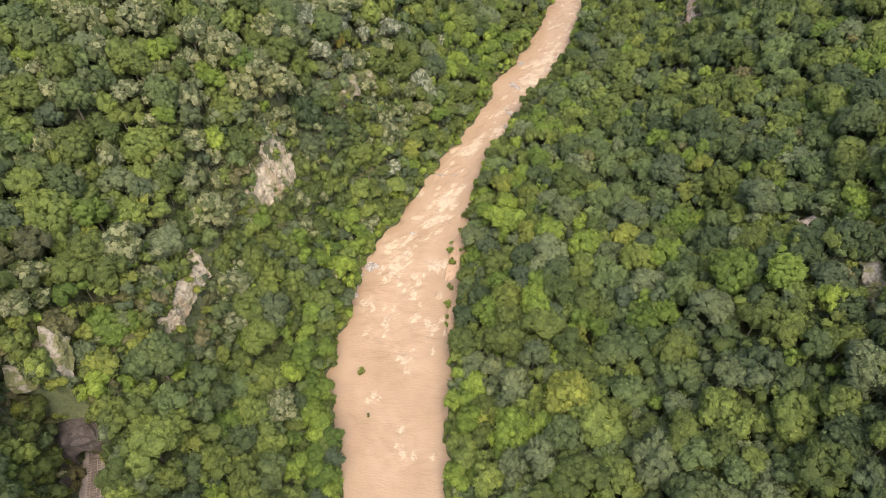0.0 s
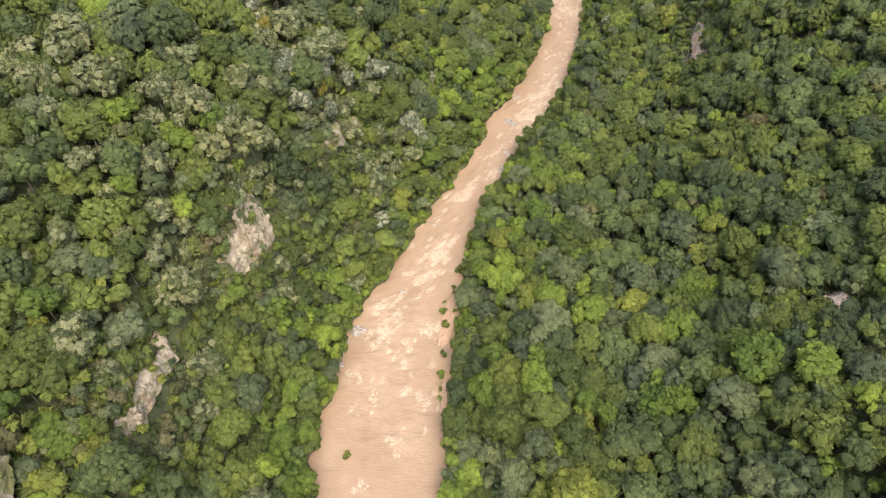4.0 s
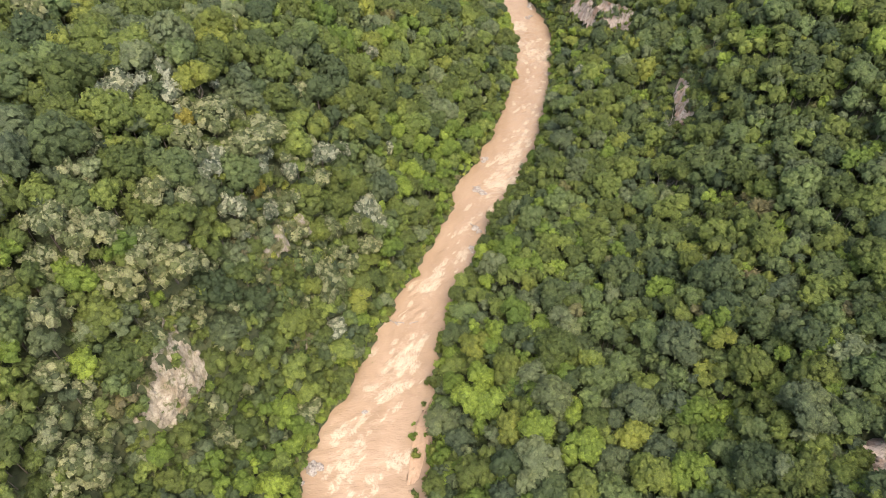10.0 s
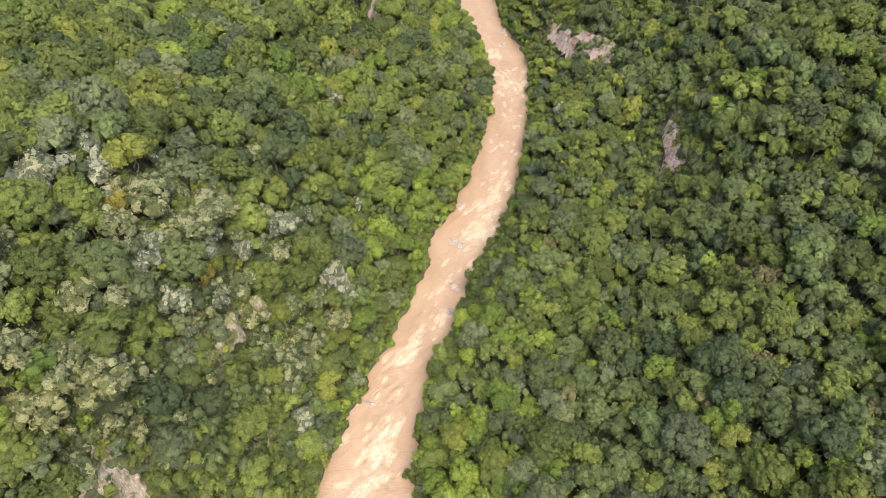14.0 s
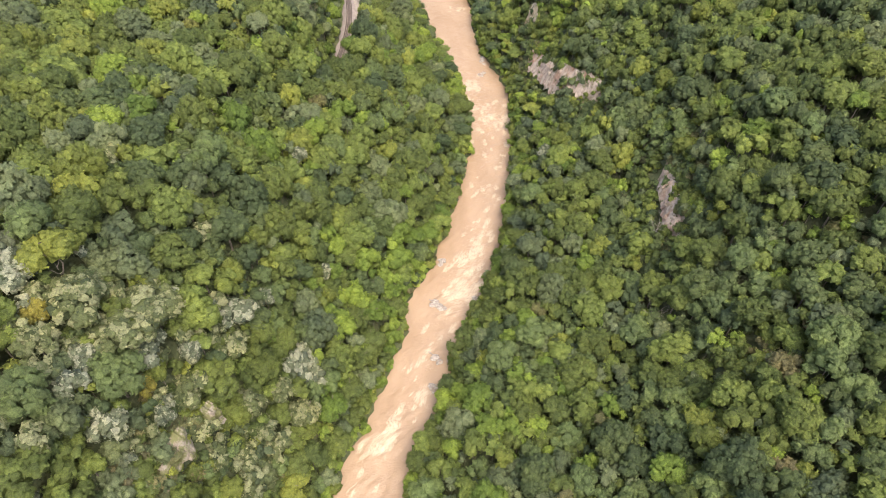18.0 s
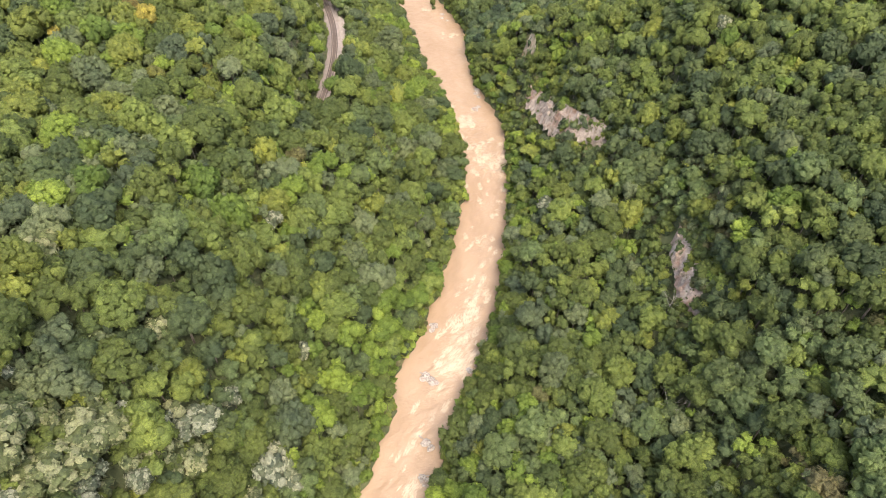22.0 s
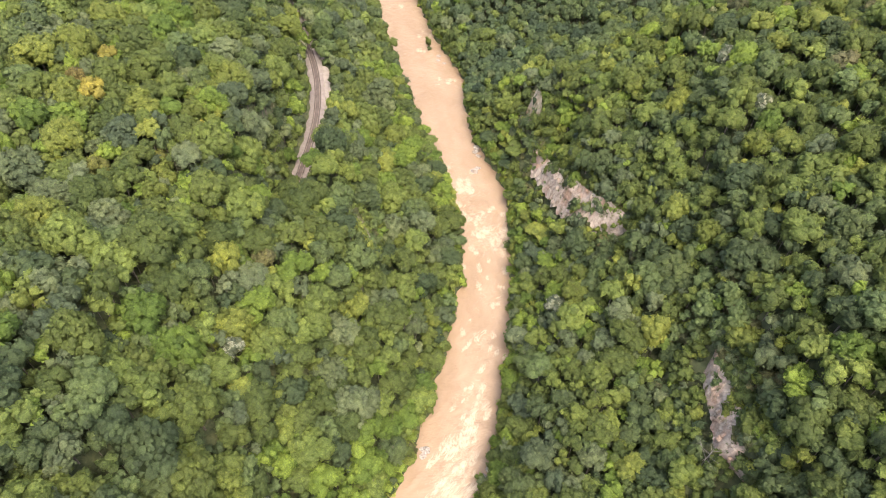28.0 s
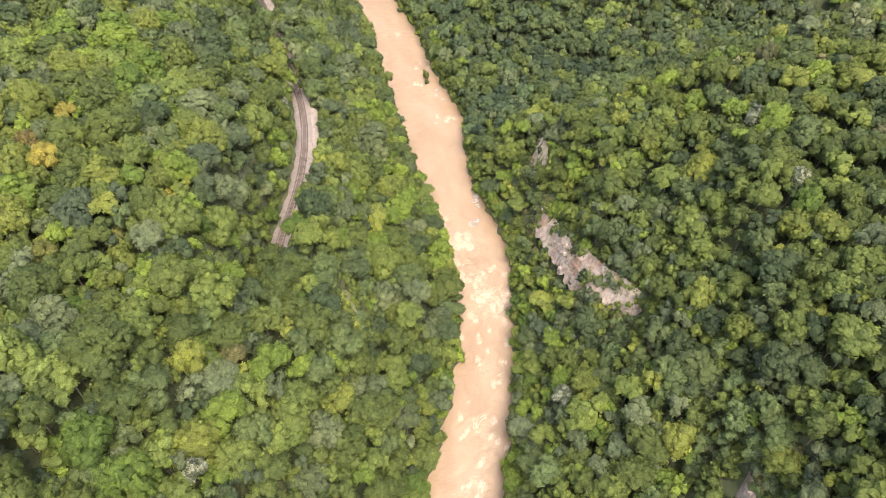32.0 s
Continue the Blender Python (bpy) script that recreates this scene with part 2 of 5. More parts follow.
def water_material():
    """Silt-laden flood water; foam lies where the water is rough, torn into streaks along the flow."""
    m, n, l, p = tree_of("muddy_water")
    geo = n.new("ShaderNodeNewGeometry")
    att = n.new("ShaderNodeAttribute")
    att.attribute_name = "rough_water"
    flow = n.new("ShaderNodeAttribute")
    flow.attribute_name = "flow_place"
    big = noise_node(n, l, 0.09, 3.0, 0.5, flow.outputs["Vector"], (1.6, 0.6, 1))
    mud = ramp_node(n, l, big.outputs[0], [(0.3, (0.198, 0.131, 0.076)), (0.5, (0.226, 0.154, 0.094)), (0.7, (0.255, 0.179, 0.113))])
    s1 = noise_node(n, l, 0.42, 5.0, 0.62, flow.outputs["Vector"], (0.75, 1.25, 1))
    s2 = noise_node(n, l, 0.28, 4.0, 0.6, flow.outputs["Vector"], (1.2, 0.8, 1))
    away = n.new("ShaderNodeMath")
    away.operation = "SUBTRACT"
    l.new(s1.outputs[0], away.inputs[0])
    away.inputs[1].default_value = 0.5
    size = n.new("ShaderNodeMath")
    size.operation = "ABSOLUTE"
    l.new(away.outputs[0], size.inputs[0])
    thread = n.new("ShaderNodeMath")
    thread.operation = "MULTIPLY_ADD"
    l.new(size.outputs[0], thread.inputs[0])
    thread.inputs[1].default_value, thread.inputs[2].default_value = -3.0, 0.9
    tot = n.new("ShaderNodeMath")
    tot.operation = "MULTIPLY_ADD"
    l.new(s2.outputs[0], tot.inputs[0])
    tot.inputs[1].default_value = 0.55
    l.new(thread.outputs[0], tot.inputs[2])
    rise = n.new("ShaderNodeMath")
    rise.operation = "MULTIPLY_ADD"
    l.new(att.outputs["Fac"], rise.inputs[0])
    rise.inputs[1].default_value = 0.26
    l.new(tot.outputs[0], rise.inputs[2])
    half = n.new("ShaderNodeMath")
    half.operation = "MULTIPLY"
    l.new(rise.outputs[0], half.inputs[0])
    half.inputs[1].default_value = 0.5
    foam = ramp_node(n, l, half.outputs[0], [(0.62, (0, 0, 0)), (0.68, (0.45, 0.45, 0.45)), (0.75, (0.9, 0.9, 0.9))])
    churn = n.new("ShaderNodeMath")
    churn.operation = "MULTIPLY"
    l.new(att.outputs["Fac"], churn.inputs[0])
    churn.inputs[1].default_value = 0.28
    mid = mix_node(n, l, churn.outputs[0], mud.outputs[0], (0.262, 0.185, 0.120))
    col = mix_node(n, l, foam.outputs[0], mid, (0.305, 0.236, 0.160))
    # crests of broken waves
    crest = n.new("ShaderNodeAttribute")
    crest.attribute_name = "wave_crest"
    torn = noise_node(n, l, 1.1, 6.0, 0.72, flow.outputs["Vector"], (1.5, 0.7, 1))
    tatters = ramp_node(n, l, torn.outputs[0], [(0.36, (0, 0, 0)), (0.62, (1, 1, 1))])
    ragged = n.new("ShaderNodeMath")
    ragged.operation = "MULTIPLY"
    l.new(tatters.outputs[0], ragged.inputs[0])
    l.new(crest.outputs["Fac"], ragged.inputs[1])
    third = n.new("ShaderNodeMath")
    third.operation = "MULTIPLY"
    l.new(ragged.outputs[0], third.inputs[0])
    third.inputs[1].default_value = 1.6
    white = ramp_node(n, l, third.outputs[0], [(0.12, (0, 0, 0)), (0.42, (0.5, 0.5, 0.5)), (0.95, (1, 1, 1))])
    col = mix_node(n, l, white.outputs[0], col, (0.345, 0.283, 0.196))
    l.new(col, p.inputs["Base Color"])
    p.inputs["Roughness"].default_value = 0.42
    p.inputs["Specular IOR Level"].default_value = 0.4
    rip = noise_node(n, l, 1.1, 5.0, 0.6, flow.outputs["Vector"], (0.8, 1.3, 1))
    bump = n.new("ShaderNodeBump")
    bump.inputs["Strength"].default_value, bump.inputs["Distance"].default_value = 0.55, 0.35
    l.new(rip.outputs[0], bump.inputs["Height"])
    l.new(bump.outputs[0], p.inputs["Normal"])
    return m


FLOOR, WATER = floor_material(), water_material()


# ================= the plan of the gorge =================
# y, left water edge, right water edge
RIVER = [(-400, -60, -30), (-60, -26, 2), (30, -27, 1), (68, -27, 1.6), (86, -31, 2.2), (95, -34.5, 2.6), (108, -34, 3.6), (126, -29.5, 5.8), (142, -28, 7.8), (153, -24, 8.8), (164, -17, 10.5),
         (179, -10.5, 13), (199, -1, 20), (214, 8, 28.7), (227, 14, 34.5), (240, 20.5, 42), (252, 21.5, 49), (260, 29, 54), (281, 39.5, 62), (302, 48, 69), (327, 56.8, 76),
         (345, 60, 79.5), (365, 61, 83.5), (383, 59.5, 81), (404, 56, 77), (429, 53, 78.5), (447, 51.3, 82), (464, 49.4, 78.5), (486, 48, 74), (524, 45, 71), (563, 37, 63.5)]
RIVER_FAR = [(620, 20, 48), (700, -20, 10), (900, -120, -88), (1600, -300, -260)]
# heights of the slopes over the distance from the water, at stations along the river
KNOTS = (0, 12, 18, 22, 25, 28, 32, 37, 42, 52, 66, 84, 130, 220, 500, 1500)
WEST = {
    -400: (1, 7, 11, 14, 16, 18, 20, 22, 24, 30, 46, 64, 88, 110, 150, 190),
    40: (1, 8, 12, 15, 18, 23, 27, 30, 31, 37, 56, 68, 89, 108, 150, 190),
    72: (1, 8, 12, 15, 18, 23, 28, 32, 33, 47, 62, 70, 89, 106, 150, 190),
    85: (1, 8, 12, 14, 18, 24, 31, 38, 40, 47, 59, 67, 85, 103, 150, 190),
    98: (1, 8, 13, 15, 19, 26, 37, 44, 47, 49, 56, 64, 81, 100, 150, 190),
    110: (1, 9, 15, 18, 21, 26, 34, 39, 45, 48, 57, 65, 81, 100, 150, 190),
}
WEST_GORGE = {
    130: (1, 9, 17, 22, 25, 26, 32, 39, 46, 48, 61, 68, 81, 100, 150, 190),
    143: (1, 8, 17, 29, 35, 46, 46, 46, 55, 58, 69, 71, 84, 101, 150, 190),
    155: (1, 7, 16, 29, 33, 46, 46, 49, 56, 62, 70, 73, 85, 102, 150, 190),
    167: (1, 9, 16, 27, 31, 31, 37, 53, 58, 64, 71, 75, 87, 103, 150, 190),
    181: (1, 13, 22, 31, 39, 39, 44, 53, 59, 66, 74, 77, 88, 104, 150, 190),
    200: (1, 13, 18, 29, 35, 36, 45, 50, 54, 61, 72, 74, 87, 104, 150, 190),
}
WEST_MID = {
    220: (1, 11, 14, 19, 27, 33, 42, 47, 52, 61, 72, 75, 86, 104, 150, 190),
    235: (1, 9, 13, 16, 21, 27, 37, 42, 47, 58, 67, 70, 82, 102, 150, 190),
    250: (1, 8, 12, 13, 17, 23, 32, 38, 43, 56, 63, 64, 77, 100, 150, 190),
    280: (1, 9, 12, 12, 14, 17, 22, 27, 28, 39, 58, 60, 70, 95, 150, 190),
}
WEST_UP = {
    316: (1, 8, 10, 10, 13, 22, 27, 30, 30, 34, 49, 50, 59, 90, 150, 190),
    345: (1, 5, 6, 6, 7, 17, 22, 26, 30, 31, 47, 53, 63, 88, 150, 190),
    400: (1, 6, 7, 9, 10, 11, 18, 24, 28, 34, 49, 53, 61, 88, 150, 190),
    440: (1, 6, 8, 10, 12, 14, 18, 23, 27, 31, 45, 53, 64, 88, 150, 190),
    560: (1, 6, 8, 10, 12, 14, 17, 20, 23, 28, 41, 50, 64, 88, 150, 190),
    900: (1, 6, 8, 10, 12, 14, 16, 19, 21, 26, 40, 50, 64, 88, 150, 190),
}
EAST = {
    -400: (1, 4, 7, 9, 11, 12, 14, 16, 18, 23, 31, 46, 72, 100, 150, 190),
    104: (1, 4, 9, 13, 13, 13, 13, 13, 14, 21, 31, 48, 77, 100, 150, 190),
    130: (1, 4, 7, 11, 12, 12, 12, 13, 13, 16, 23, 42, 74, 96, 150, 190),
    160: (1, 4, 7, 10, 11, 11, 11, 13, 13, 16, 28, 38, 66, 92, 150, 190),
    200: (1, 6, 8, 10, 10, 10, 10, 10, 11, 16, 25, 43, 77, 100, 150, 190),
    225: (1, 6, 10, 12, 12, 12, 12, 13, 15, 19, 36, 56, 80, 101, 150, 190),
}
EAST_MID = {
    245: (1, 7, 11, 13, 13, 13, 13, 14, 18, 30, 52, 66, 83, 102, 150, 190),
    268: (1, 11, 14, 16, 18, 18, 19, 23, 28, 43, 58, 69, 84, 102, 150, 190),
    290: (1, 15, 17, 18, 22, 25, 29, 32, 36, 51, 61, 75, 85, 102, 150, 190),
    308: (1, 10, 18, 18, 23, 26, 32, 38, 41, 53, 61, 75, 86, 103, 150, 190),
    325: (1, 14, 27, 27, 35, 35, 35, 42, 48, 61, 65, 73, 87, 104, 150, 190),
}
EAST_SPUR = {
    348: (1, 19, 29, 34, 37, 37, 38, 44, 49, 58, 63, 70, 82, 100, 145, 190),
    360: (1, 21, 21, 35, 38, 38, 40, 45, 49, 57, 62, 68, 79, 97, 141, 190),
    370: (1, 22, 27, 36, 38, 38, 41, 45, 49, 56, 62, 68, 78, 96, 140, 190),
    385: (1, 19, 25, 30, 32, 34, 36, 39, 42, 46, 50, 53, 59, 80, 131, 185),
    402: (1, 15, 19, 21, 22, 23, 24, 25, 26, 27, 29, 30, 34, 58, 120, 180),
}
EAST_UP = {
    426: (1, 5, 6, 7, 8, 8, 9, 10, 11, 13, 16, 18, 20, 26, 80, 150),
    448: (1, 5, 5, 6, 6, 7, 8, 9, 10, 12, 16, 19, 19, 22, 80, 150),
    490: (1, 9, 13, 16, 18, 21, 25, 29, 33, 38, 43, 48, 54, 66, 110, 170),
    560: (1, 9, 14, 18, 21, 24, 28, 33, 39, 48, 57, 65, 78, 96, 150, 190),
    900: (1, 9, 14, 17, 20, 23, 27, 32, 37, 45, 54, 62, 76, 96, 150, 190),
}
WEST_ALL = {**WEST, **WEST_GORGE, **WEST_MID, **WEST_UP}
EAST_ALL = {**EAST, **EAST_MID, **EAST_SPUR, **EAST_UP}
RAIL_Z = 22.0
RAIL_NORTH = [(330, 2), (345, 4), (362, 6.9), (369, 8.7), (376, 10.5), (388, 12.9), (400, 14.5), (412, 15.2), (427, 14.8), (442, 12.9), (470, 7.5), (501, 0.5), (521, -3.5), (560, -13), (640, -36)]
RAIL_SOUTH = [(-60, -41), (0, -60.5), (40, -73.3), (55, -78.1), (69, -82.5)]


def river(y):
    r = np.array(RIVER + RIVER_FAR, float)
    wavy = 0.7 * np.sin(np.asarray(y) * 0.43) + 0.6 * np.sin(np.asarray(y) * 0.97 + 1.0)
    return np.interp(y, r[:, 0], r[:, 1]) + wavy, np.interp(y, r[:, 0], r[:, 2]) + 0.7 * np.sin(np.asarray(y) * 0.51 + 2.0) + 0.5 * np.sin(np.asarray(y) * 1.13)


def slope(table, d, y):
    ys = np.array(sorted(table), float)
    h = np.array([np.interp(d, KNOTS, table[k]) for k in sorted(table)])
    k = np.clip(np.searchsorted(ys, y) - 1, 0, len(ys) - 2)
    f = np.clip((y - ys[k]) / (ys[k + 1] - ys[k]), 0, 1)
    f = f * f * (3 - 2 * f)
    i = np.arange(d.size)
    return h[k, i] * (1 - f) + h[k + 1, i] * f


def rail_gap(x, y):
    """Distance from the railway's middle line, far where there is none in the open."""
    gap = np.full(x.shape, 99.0)
    for line in (RAIL_NORTH, RAIL_SOUTH):
        ly, lx = np.array(line, float).T
        on = (y >= ly[0]) & (y <= ly[-1])
        gap = np.where(on, np.minimum(gap, np.abs(x - np.interp(y, ly, lx))), gap)
    return gap


def ground(x, y):
    """Height of the ground."""
    x, y = np.atleast_1d(np.asarray(x, float)), np.atleast_1d(np.asarray(y, float))
    left, right = river(y)
    west = slope(WEST_ALL, np.clip(left - x, 0, 1500), y)
    east = slope(EAST_ALL, np.clip(x - right, 0, 1500), y)
    inside = (x > left) & (x < right)
    edge = np.minimum(np.abs(x - left), np.abs(right - x))
    z = np.where(inside, 0.8 - np.clip(edge / 2.5, 0, 1) * 3, np.where(x <= left, west, east))
    z = z + np.where(inside, 0, 1) * np.clip(edge / 15, 0, 1) * (1.3 * np.sin(x * 0.19 + 1.3 * np.sin(y * 0.11)) * np.sin(y * 0.17 + 0.7) + 0.7 * np.sin(x * 0.41 + y * 0.33))
    bed = np.clip((rail_gap(x, y) - 5.0) / 4.5, 0, 1)
    return z * bed + RAIL_Z * (1 - bed)


def ground_at(x, y):
    return float(ground(x, y)[0])


def mesh_of(name, verts, quads, materials, mat_index=None, smooth=False, tone=None):
    """A mesh from arrays of corners and of faces with three or four corners each."""
    me = bpy.data.meshes.new(name)
    verts, quads = np.ascontiguousarray(verts, np.float32), np.ascontiguousarray(quads, np.int32)
    me.vertices.add(len(verts))
    me.vertices.foreach_set("co", verts.ravel())
    me.loops.add(quads.size)
    me.loops.foreach_set("vertex_index", quads.ravel())
    me.polygons.add(len(quads))
    me.polygons.foreach_set("loop_start", np.arange(0, quads.size, quads.shape[1], dtype=np.int32))
    for m in materials:
        me.materials.append(m)
    if mat_index is not None:
        me.polygons.foreach_set("material_index", np.ascontiguousarray(mat_index, np.int32))
    me.polygons.foreach_set("use_smooth", np.broadcast_to(np.asarray(smooth, dtype=bool), len(quads)).copy())
    if tone is not None:
        a = me.attributes.new("leaf_tone", "FLOAT_VECTOR", "POINT")
        a.data.foreach_set("vector", np.ascontiguousarray(tone, np.float32).ravel())
    me.update(calc_edges=True)
    return me


def grid_quads(nu, nv):
    a = (np.arange(nu - 1)[:, None] * nv + np.arange(nv - 1)[None]).ravel()
    return np.stack([a, a + nv, a + nv + 1, a + 1], 1)


def part(name, bm, material, parent, label=""):
    """Links a bmesh as one mesh under a thing or a part."""
    me = bpy.data.meshes.new(name)
    bm.to_mesh(me)
    bm.free()
    me.materials.append(material)
    ob = new(name, me)
    ob.parent = parent
    if label:
        ob["label"] = label
    return ob


def mesh_part(name, me, parent, label=""):
    ob = new(name, me)
    ob.parent = parent
    if label:
        ob["label"] = label
    return ob


# ---- ground: one sheet to the horizon ----
gx = np.unique(np.concatenate([np.arange(-160, 260, 2.0), np.arange(-500, -160, 20), np.arange(260, 600, 20), np.linspace(-1800, -500, 12), np.linspace(600, 1800, 12)]))
gy = np.unique(np.concatenate([np.arange(0, 640, 2.0), np.arange(-300, 0, 20), np.arange(640, 1000, 20), np.linspace(-1500, -300, 12), np.linspace(1000, 2200, 12)]))
GX, GY = np.meshgrid(gx, gy, indexing="ij")
gz = ground(GX.ravel(), GY.ravel())
me = mesh_of("ground", np.stack([GX.ravel(), GY.ravel(), gz], 1), grid_quads(len(gx), len(gy)), [FLOOR], smooth=True)
tagged(new("ground", me), "dark leaf-littered forest floor on steep gorge slopes", "ground", kind="structure")

# ---- the river: a sheet of flood water, rough in the rapids ----
# x, y, half width across, half length along, strength
RAPIDS = [(1, 176, 4, 9, 1.0), (-4, 165, 8, 6, 0.7), (-16, 146, 5, 8, 1.0), (-17, 139, 4, 3, 0.8), (-4, 142, 5, 4, 0.75), (-11, 133, 7, 6, 0.6), (-19, 114, 5, 3, 0.6), (-4, 116, 4, 4, 0.7),
          (-12, 107, 6, 4, 0.6), (-25, 126, 3, 5, 0.55), (9, 203, 6, 6, 0.8), (20, 214, 6, 5, 0.6), (25, 228, 5, 6, 0.6), (40, 252, 6, 9, 1.1), (45, 263, 6, 8, 1.0),
          (53, 281, 6, 7, 0.75), (50, 273, 5, 6, 0.8), (72, 345, 7, 8, 1.05), (76, 338, 4, 3, 1.1), (69, 356, 6, 6, 1.0), (67, 372, 7, 7, 0.95), (62, 386, 4, 6, 0.8)]
RAPIDS_UP = [(57, 404, 3, 4, 0.7), (-10, 77, 5, 5, 0.5), (-20, 93, 4, 3, 0.35), (74, 447, 5, 3, 0.65), (73, 490, 5, 3, 0.6), (62, 475, 7, 2, 0.45), (33, 236, 6, 6, 0.5), (3, 190, 7, 5, 0.55), (-9, 155, 7, 5, 0.55),
             (66, 320, 7, 10, 0.5), (60, 300, 6, 8, 0.55), (57, 525, 6, 4, 0.4), (14, 209, 3, 5, 0.5), (-15, 122, 8, 5, 0.45)]
wy = np.unique(np.concatenate([np.arange(-400, 20, 12.0), np.arange(20, 600, 0.7), np.arange(600, 1600, 12.0)]))
wu = np.linspace(0, 1, 44)
wl, wr = river(wy)
WX = (wl - 3.0)[:, None] + wu[None] * ((wr - wl) + 6.0)[:, None]
WY = np.repeat(wy[:, None], len(wu), 1)
rough = np.zeros(WX.shape)
for rx, ry, ra, rb, rs in RAPIDS + RAPIDS_UP:
    lean = 0.55 if 150 < ry < 300 else 0.0
    across = (WX - rx - lean * (WY - ry)) / ra
    rough = np.maximum(rough, rs * np.exp(-0.5 * (across ** 2 + ((WY - ry) / rb) ** 2) * 1.3))
edge = np.minimum(wu, 1 - wu)[None] * ((wr - wl) + 6.0)[:, None] - 3.0
rough = np.clip(rough + 0.10, 0, 1.1) * np.clip(edge / 2.5, 0.0, 1)
# crests of broken waves: x, y, half width, length; round on the downstream side, trailing off upstream
CRESTS = [(0.2, 171.8, 3.2, 8), (-16.5, 141, 2.2, 5), (-18.5, 150.6, 2.4, 5), (-3.3, 141.6, 2.0, 5), (1.2, 143, 1.6, 4), (-9.6, 137.4, 1.6, 2.5), (-9.7, 128.4, 1.5, 2), (-25, 126, 1.8, 3), (-9.5, 119.6, 1.4, 2.5),
          (-5.7, 161, 3.0, 5), (-9.4, 177, 1.8, 4), (9, 201, 4.0, 6), (22, 215.6, 2.0, 6), (-9.7, 165, 2.6, 2.5), (44, 266.5, 4.5, 6), (38, 251, 4.0, 4), (47, 255, 3.0, 3), (70.7, 348, 4.0, 3), (78, 338, 4.0, 2.5), (66, 371, 4.5, 5)]
more = random.Random(17)
for rx, ry, ra, rb, rs in RAPIDS + RAPIDS_UP:
    for k in range(int(rs * ra * rb / 3.2) + 3):
        w = more.uniform(0.4, 1.3) * (0.6 + 0.5 * rs)
        dy = more.gauss(0, rb * 0.6)
        CRESTS.append((rx + more.gauss(0, ra * 0.6) + (0.55 * dy if 150 < ry < 300 else 0), ry + dy, w, w * more.uniform(1.8, 4.5)))
crests = np.zeros(WX.shape)
for cx, cy, cw, cl in CRESTS:
    u = (WX - cx - (0.55 if 150 < cy < 300 else 0.0) * (WY - cy)) / cw
    d = WY - cy - 0.45 * cw * u ** 2
    crests = np.maximum(crests, np.sqrt(np.clip(1 - u ** 2, 0, 1)) * np.where(d < 0, np.clip(1 + d / 0.9, 0, 1), np.clip(1 - d / cl, 0, 1)))
crests = crests * np.clip(edge / 1.5, 0.0, 1)
flow_u = (WX - (wl + wr)[:, None] * 0.5) * (24.0 / (wr - wl))[:, None]
WZ = np.zeros(WX.shape)
for i in range(WX.shape[0]):
    if 20 < wy[i] < 600:
        for j in range(WX.shape[1]):
            p = Vector((flow_u[i, j] * 0.42, wy[i] * 0.30, 0.0))
            WZ[i, j] = (noise.noise(p) * 0.55 + noise.noise(p * 2.3) * 0.4) * (0.12 + 0.95 * rough[i, j])
me = mesh_of("river_water", np.stack([WX.ravel(), WY.ravel(), WZ.ravel()], 1), grid_quads(*WX.shape), [WATER], smooth=True)
a = me.attributes.new("rough_water", "FLOAT", "POINT")
a.data.foreach_set("value", rough.ravel().astype(np.float32))
a = me.attributes.new("wave_crest", "FLOAT", "POINT")
a.data.foreach_set("value", crests.ravel().astype(np.float32))
a = me.attributes.new("flow_place", "FLOAT_VECTOR", "POINT")
a.data.foreach_set("vector", np.stack([flow_u.ravel(), WY.ravel(), np.zeros(WX.size)], 1).astype(np.float32).ravel())
tagged(new("river_water", me), "swollen salmon-brown river with pale foam in rapids", "river", kind="structure")


# ================= rock faces =================
def along(points, k):
    pts = np.array(points, float)
    seg = np.concatenate([[0], np.cumsum(np.linalg.norm(np.diff(pts, axis=0), axis=1))])
    s = np.linspace(0, seg[-1], k)
    return np.stack([np.interp(s, seg, pts[:, i]) for i in range(pts.shape[1])], 1)


def rough_block(size, seed, squash=(1, 1, 1), level=2, jag=0.35):
    """A broken, angular lump of stone."""
    bm = bmesh.new()
    bmesh.ops.create_icosphere(bm, subdivisions=level, radius=1.0)
    off = Vector((seed * 7.3, seed * 3.1, seed * 1.7))
    for v in bm.verts:
        n1 = noise.noise(v.co * 1.1 + off) + 0.5 * noise.noise(v.co * 2.6 + off)
        cell = noise.cell(v.co * 1.4 + off)
        v.co *= 1 + jag * n1 + 0.16 * cell
        v.co = Vector((v.co.x * squash[0], v.co.y * squash[1], v.co.z * squash[2])) * size
    return bm


CLIFF_ZONES = []
BLOCKS = []
for k in range(6):
    bm = rough_block(1.0, k + 3, (1.0, 0.85, 0.8), 2, 0.4)
    me = bpy.data.meshes.new("rock_block")
    bm.to_mesh(me)
    bm.free()
    BLOCKS.append(me)


